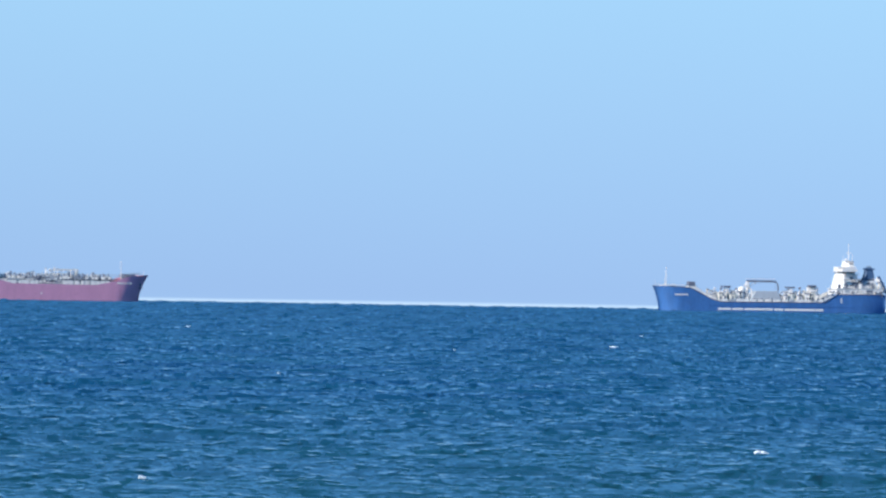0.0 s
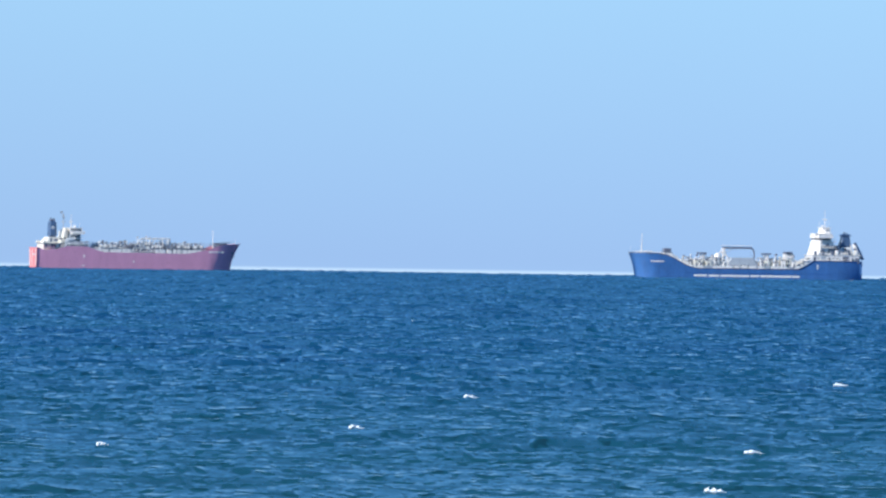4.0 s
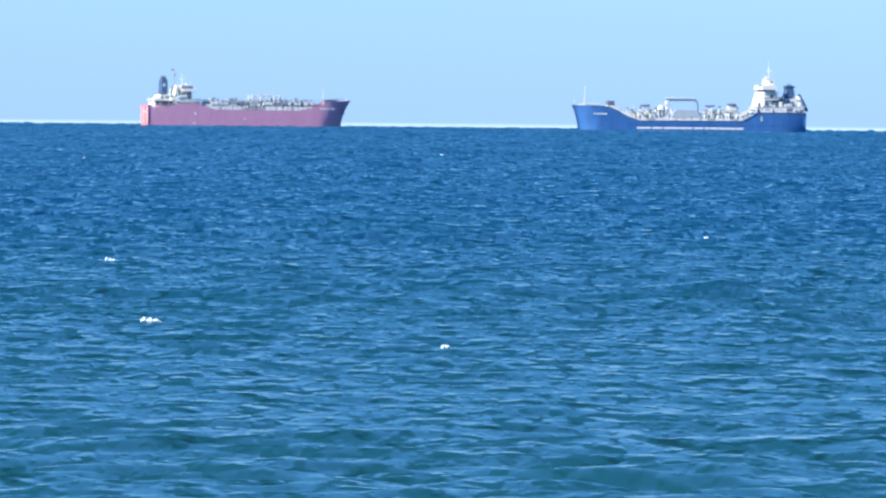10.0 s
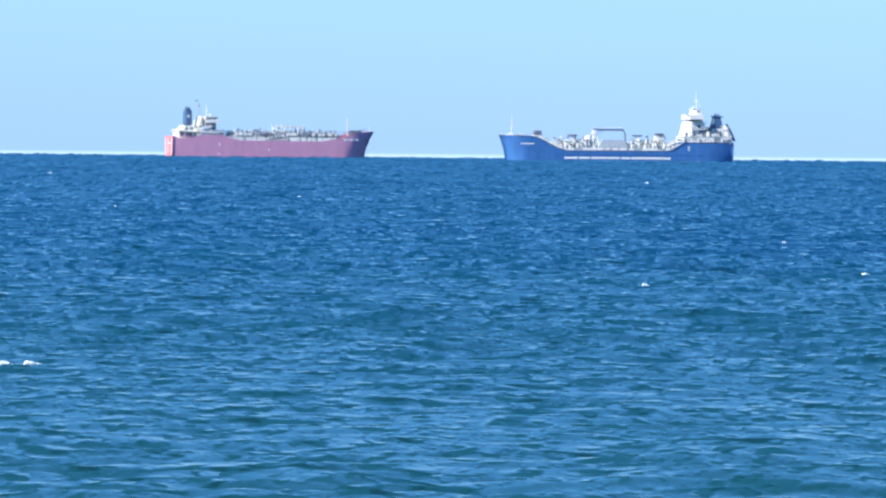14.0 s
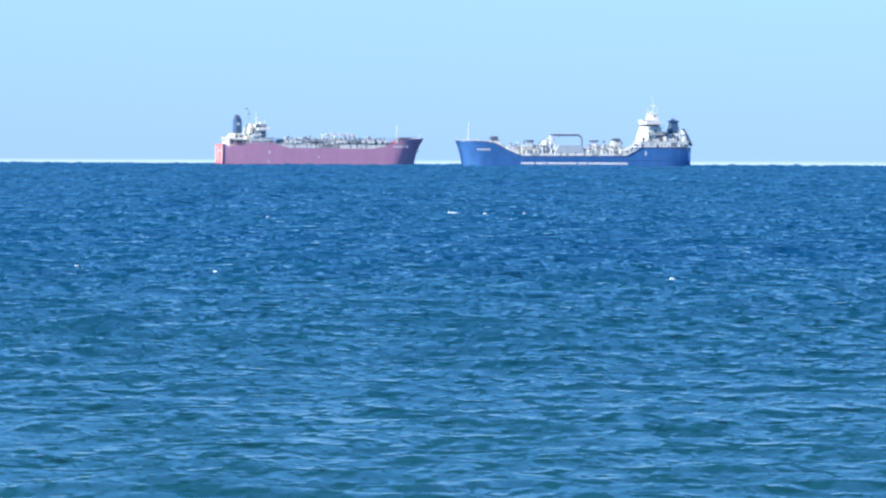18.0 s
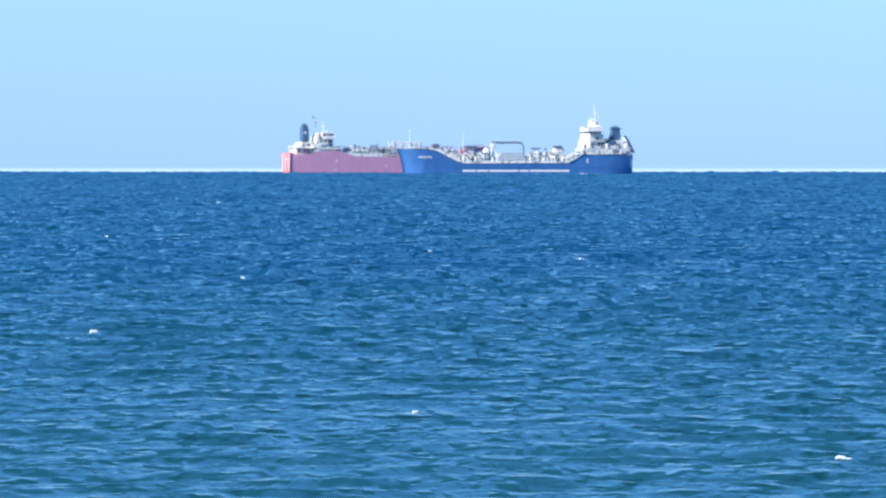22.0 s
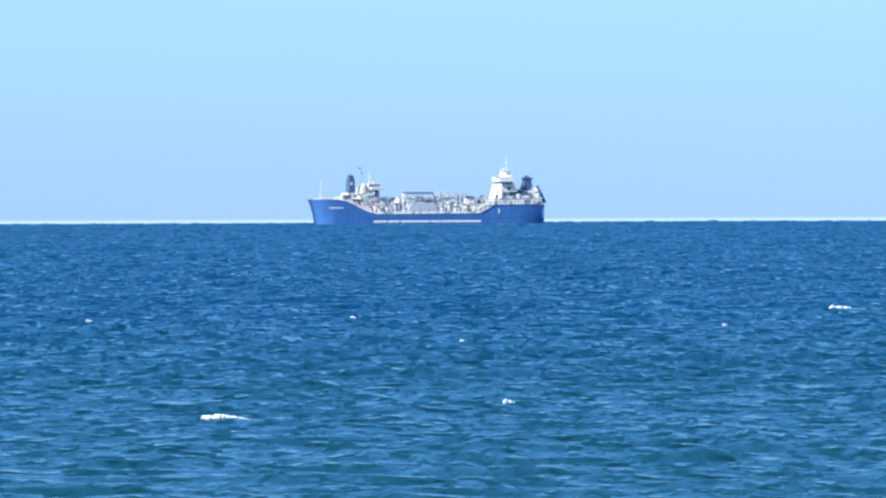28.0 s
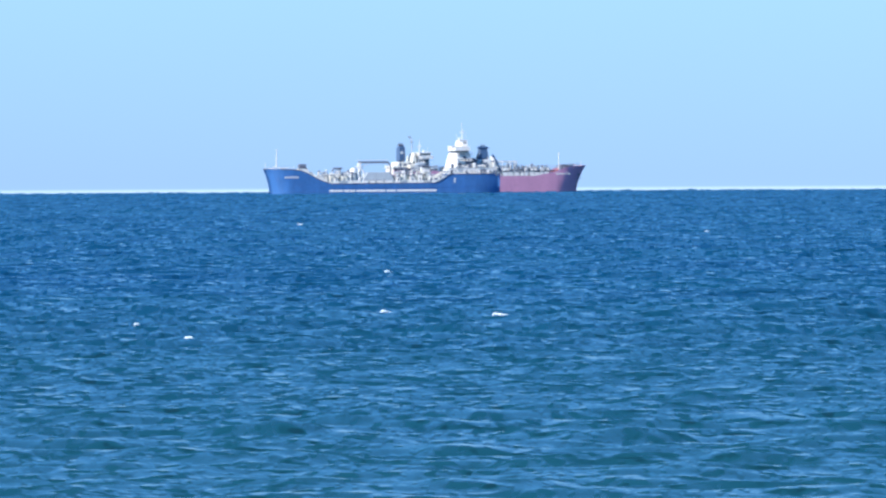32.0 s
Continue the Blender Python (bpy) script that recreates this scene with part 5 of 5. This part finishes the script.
def foam_mesh(seed):
    """A breaking crest one metre wide: a low ragged roll of foam, thickest at the head that runs before the wind, thinning to a tail."""
    rng = random.Random(seed)
    lumps = [(rng.uniform(-0.4, 0.3), rng.uniform(0.04, 0.09), rng.uniform(0.02, 0.05)) for _ in range(7)]
    bm = BM()
    rings = []
    for k in range(33):
        u = k / 32 - 0.5
        body = 0.062 * (1 - 0.62 * (u + 0.5) ** 1.4) * min(1.0, 14 * (u + 0.5)) ** 0.5
        thick = (body + max(r * math.exp(-((u - c) / w) ** 2) for c, w, r in lumps)) * (1 - max(0.0, 2 * u) ** 3) + 0.006
        y = 0.05 * math.sin(5 * u + seed)
        lift = 0.012 * math.sin(9 * u + 2 * seed) + 0.5 * thick
        rings.append([bm.verts.new((u + rng.uniform(-0.006, 0.006), y + 1.6 * thick * rng.uniform(0.75, 1.25) * math.cos(a), lift + 0.85 * thick * rng.uniform(0.7, 1.3) * math.sin(a))) for a in (n * math.tau / 8 for n in range(8))])
    for lo, hi in zip(rings, rings[1:]):
        for n in range(8):
            bm.faces.new((lo[n], lo[(n + 1) % 8], hi[(n + 1) % 8], hi[n]))
    bm.faces.new(rings[0][::-1])
    bm.faces.new(rings[-1])
    bmesh.ops.recalc_face_normals(bm, faces=bm.faces)
    me = bpy.data.meshes.new("whitecap")
    bm.to_mesh(me)
    bm.free()
    me.materials.append(FOAM)
    return me


FOAMS = [foam_mesh(40 + k) for k in range(8)]


def whitecap(t, x, y, wide, seed):
    """One crest that breaks at t, runs with the waves and dies down into the sea."""
    ob = tagged(new("whitecap", FOAMS[seed % 8]), "small white breaking wave crest of foam", "whitecap", "whitecaps on the sea")
    ob.scale = (wide, 0.5 + 0.5 * wide, min(0.8 + 0.35 * wide, 2.6 * wide) * min(1.0, y / 340))
    up, down, speed = 0.42 + max(0.0, y - 700) / 4000, -2.6, -3.3
    rows = []
    for dt, z in ((-0.75, down), (-0.4, up), (0.4, up), (0.75, down)):
        if 0.05 < t + dt < 31.95:
            rows.append((t + dt, pose(x + speed * dt, y - 0.4 * dt, z)))
    first, last = t < 0.41, t > 31.6
    rows = [(0, pose(x - speed * t * first, y, up if first else down))] + rows + [(32, pose(x, y, up if last else down))]
    walk(ob, rows)
    for curve in ob.animation_data.action.layers[0].strips[0].channelbag(ob.animation_data.action_slot).fcurves:
        for key in curve.keyframe_points:
            key.interpolation = "LINEAR"


def break_waves(t, *crests):
    for k, (x, y, wide) in enumerate(crests):
        whitecap(t, x, y, wide, int(7 * t) + k)


def stray_caps():
    """Crests that break at other moments, spread over the sea."""
    rng = random.Random(77)
    for k in range(64):
        t = rng.choice((rng.uniform(2.6, 4.4), rng.uniform(14.6, 16.4), rng.uniform(25.6, 27.4), int(rng.uniform(0, 31)) + 0.5))
        y = 8.0 / rng.uniform(0.004, 0.036)
        whitecap(t, y * rng.uniform(-0.045, 0.045), y, rng.uniform(0.3, 0.6 + 0.7 * min(1, y / 1200)), k)


def motions():
    slope = math.tan(radians(HEADING))
    red_way, blue_way = [], []
    for t, half in PASSING:
        x = -half * 4.695 + 0.5
        red_way.append((t, pose(x, 4695 + (x + 110) * slope, 0.0, 0, 0, RED_HEADING)))
        x = half * 4.5
        blue_way.append((t, pose(x, 4500 + (x - 110) * slope, 0.0, 0, 0, 180 + HEADING)))
    walk(red, red_way)
    walk(blue, blue_way)
    walk(waves, [(0, pose(0, 0, 0)), (16, pose(-54, -7, 0)), (32, pose(-108, -14, 0))])
    walk(chop, [(0, pose(0, 0, 0)), (16, pose(-38, -18, 0)), (32, pose(-76, -36, 0))])
    break_waves(0, (-40.5, 1744, 0.82), (27.5, 1320, 1.08), (39.2, 1653, 0.58), (-11.7, 849, 0.40), (5.2, 1203, 0.42), (16.8, 463, 0.75), (-10.5, 379, 0.35))
    break_waves(1, (-44.8, 2174, 1.27), (-52.2, 1540, 0.72), (-11.2, 416, 0.44), (1.5, 656, 0.54), (2.1, 542, 0.38), (7.1, 417, 0.35), (22.8, 502, 0.35), (16.6, 905, 0.42))
    break_waves(2, (-1.4, 356, 1.04), (8.1, 588, 0.55), (-33.4, 1404, 0.66), (28.9, 1064, 0.62), (41.2, 1041, 0.61), (-3.2, 374, 0.35), (4.0, 422, 0.35))
    break_waves(5, (1.1, 628, 0.95), (-116.0, 2707, 1.90), (21.0, 500, 0.47))
    break_waves(6, (12.0, 1115, 0.78), (-14.6, 702, 0.49), (-48.3, 1220, 0.57), (-45.7, 1701, 0.60), (-0.8, 336, 0.35), (-31.9, 854, 0.40), (95.4, 2153, 1.01), (6.1, 352, 0.41))
    break_waves(7, (2.8, 518, 0.61), (10.8, 1044, 0.61), (28.9, 695, 0.35), (-4.9, 350, 0.35), (-23.8, 1035, 0.48), (28.0, 1021, 0.36), (-2.9, 369, 0.43))
    break_waves(8, (-58.1, 1604, 0.94), (-8.1, 1776, 1.04), (13.2, 434, 0.41), (-12.9, 353, 0.41), (-2.2, 314, 0.35), (-18.5, 587, 0.35), (17.9, 588, 0.48), (3.3, 706, 0.35))
    break_waves(9, (9.7, 1287, 0.75), (0.2, 692, 0.65), (-1.3, 516, 0.48), (-0.3, 352, 0.35), (-9.1, 249, 0.35), (-12.4, 528, 0.35), (34.8, 1169, 0.82), (0.7, 318, 0.35), (-7.1, 276, 0.35))
    break_waves(10, (-18.0, 481, 0.62), (-11.4, 344, 0.80), (-5.3, 1641, 0.77), (14.3, 591, 0.35), (-0.8, 310, 0.35), (-57.9, 1438, 0.50))
    break_waves(11, (-8.4, 332, 1.17), (-11.1, 429, 0.35), (8.3, 255, 0.38), (50.5, 1417, 0.83), (-25.8, 729, 0.51), (11.3, 1118, 0.52))
    break_waves(12, (-99.2, 2882, 2.36), (-31.6, 1805, 1.48), (27.0, 1176, 0.55), (3.3, 634, 0.35), (13.5, 511, 0.50), (6.0, 243, 0.3))
    break_waves(13, (-10.0, 1541, 1.26), (21.4, 1248, 0.58), (-15.5, 1197, 0.56), (-12.7, 610, 0.43), (-2.8, 582, 0.41), (-0.8, 379, 0.35), (-20.8, 754, 0.35))
    break_waves(14, (-14.8, 324, 0.49), (-13.9, 324, 0.65), (24.6, 569, 0.53), (10.6, 518, 0.42), (-37.2, 1079, 0.38), (-19.8, 1282, 0.60), (26.2, 753, 0.35), (-84.7, 2051, 0.96), (37.3, 1815, 0.64))
    break_waves(17, (-12.9, 387, 0.45), (22.1, 523, 0.61), (15.9, 519, 0.42), (-35.1, 1642, 0.96), (-23.6, 1535, 0.72), (13.7, 763, 0.36), (-57.8, 2826, 0.99))
    break_waves(18, (0.1, 1123, 1.31), (3.8, 1106, 0.52), (8.4, 1118, 0.52), (-14.4, 589, 0.35), (12.9, 564, 0.40), (-23.8, 614, 0.36), (-20.0, 1047, 0.37))
    break_waves(19, (-3.8, 1077, 1.51), (-16.2, 373, 0.39), (-15.1, 372, 0.44), (-12.6, 365, 0.51), (-9.0, 549, 0.45), (2.6, 360, 0.35), (-28.3, 1416, 0.50), (9.2, 1626, 0.57))
    break_waves(20, (-32.1, 1521, 1.42), (4.6, 499, 0.53), (10.7, 531, 0.35), (14.7, 494, 0.40), (15.9, 496, 0.75), (10.2, 735, 0.60), (-15.0, 640, 0.37), (-21.0, 788, 0.35))
    break_waves(21, (27.1, 1524, 1.43), (-8.4, 1145, 2.68), (44.2, 2808, 1.64), (12.5, 297, 1.0), (9.6, 243, 0.35))
    break_waves(22, (-15.6, 416, 0.44), (-38.1, 1549, 0.91), (-2.1, 769, 0.36), (9.2, 714, 0.35), (-32.9, 908, 0.42), (-13.3, 601, 0.35), (9.7, 242, 0.45), (-1.2, 286, 0.25))
    break_waves(23, (-22.1, 704, 0.58), (-21.0, 814, 0.48), (-55.1, 1187, 0.56), (-64.0, 2020, 0.71), (8.1, 290, 0.85), (6.9, 287, 0.50), (1.1, 243, 0.35), (42.1, 1106, 0.52))
    break_waves(24, (-46.3, 1070, 0.50), (-45.3, 1574, 0.74), (-20.9, 597, 0.35), (-19.5, 1103, 1.29), (7.9, 395, 0.35), (7.0, 286, 0.35), (10.3, 277, 0.35))
    break_waves(25, (-48.8, 1579, 0.74), (-21.1, 1135, 0.93), (6.1, 797, 0.47), (7.9, 545, 0.57), (4.7, 369, 0.39), (11.0, 385, 0.35), (4.2, 293, 0.51), (-9.7, 570, 0.35), (13.1, 319, 0.37))
    break_waves(28, (-7.6, 347, 1.79), (2.8, 374, 0.48), (29.8, 711, 1.91), (-23.3, 649, 0.53), (-5.7, 663, 0.47), (18.3, 613, 0.36), (1.5, 546, 0.35))
    break_waves(29, (-41.7, 1608, 1.32), (-18.0, 414, 0.53), (-16.4, 413, 0.35), (4.2, 371, 0.35), (-22.5, 590, 0.41), (14.9, 1681, 1.18), (-12.6, 513, 0.35))
    break_waves(30, (-15.5, 642, 0.83), (16.1, 1272, 0.74), (-3.2, 2020, 0.71), (16.2, 637, 0.35), (-0.1, 570, 0.35), (-33.3, 1110, 0.91))
    break_waves(31, (-27.4, 727, 1.70), (-2.8, 533, 1.87), (3.6, 398, 0.47), (4.6, 410, 0.35), (-13.1, 376, 0.40), (15.0, 341, 0.60), (-66.8, 1601, 0.94), (-34.2, 1120, 1.97))
    break_waves(32, (3.3, 525, 0.92), (-11.8, 455, 0.48), (-15.6, 498, 0.35), (-3.0, 539, 0.63), (35.0, 1262, 0.59), (-4.1, 765, 0.54), (-21.5, 1495, 1.05))
    stray_caps()


motions()
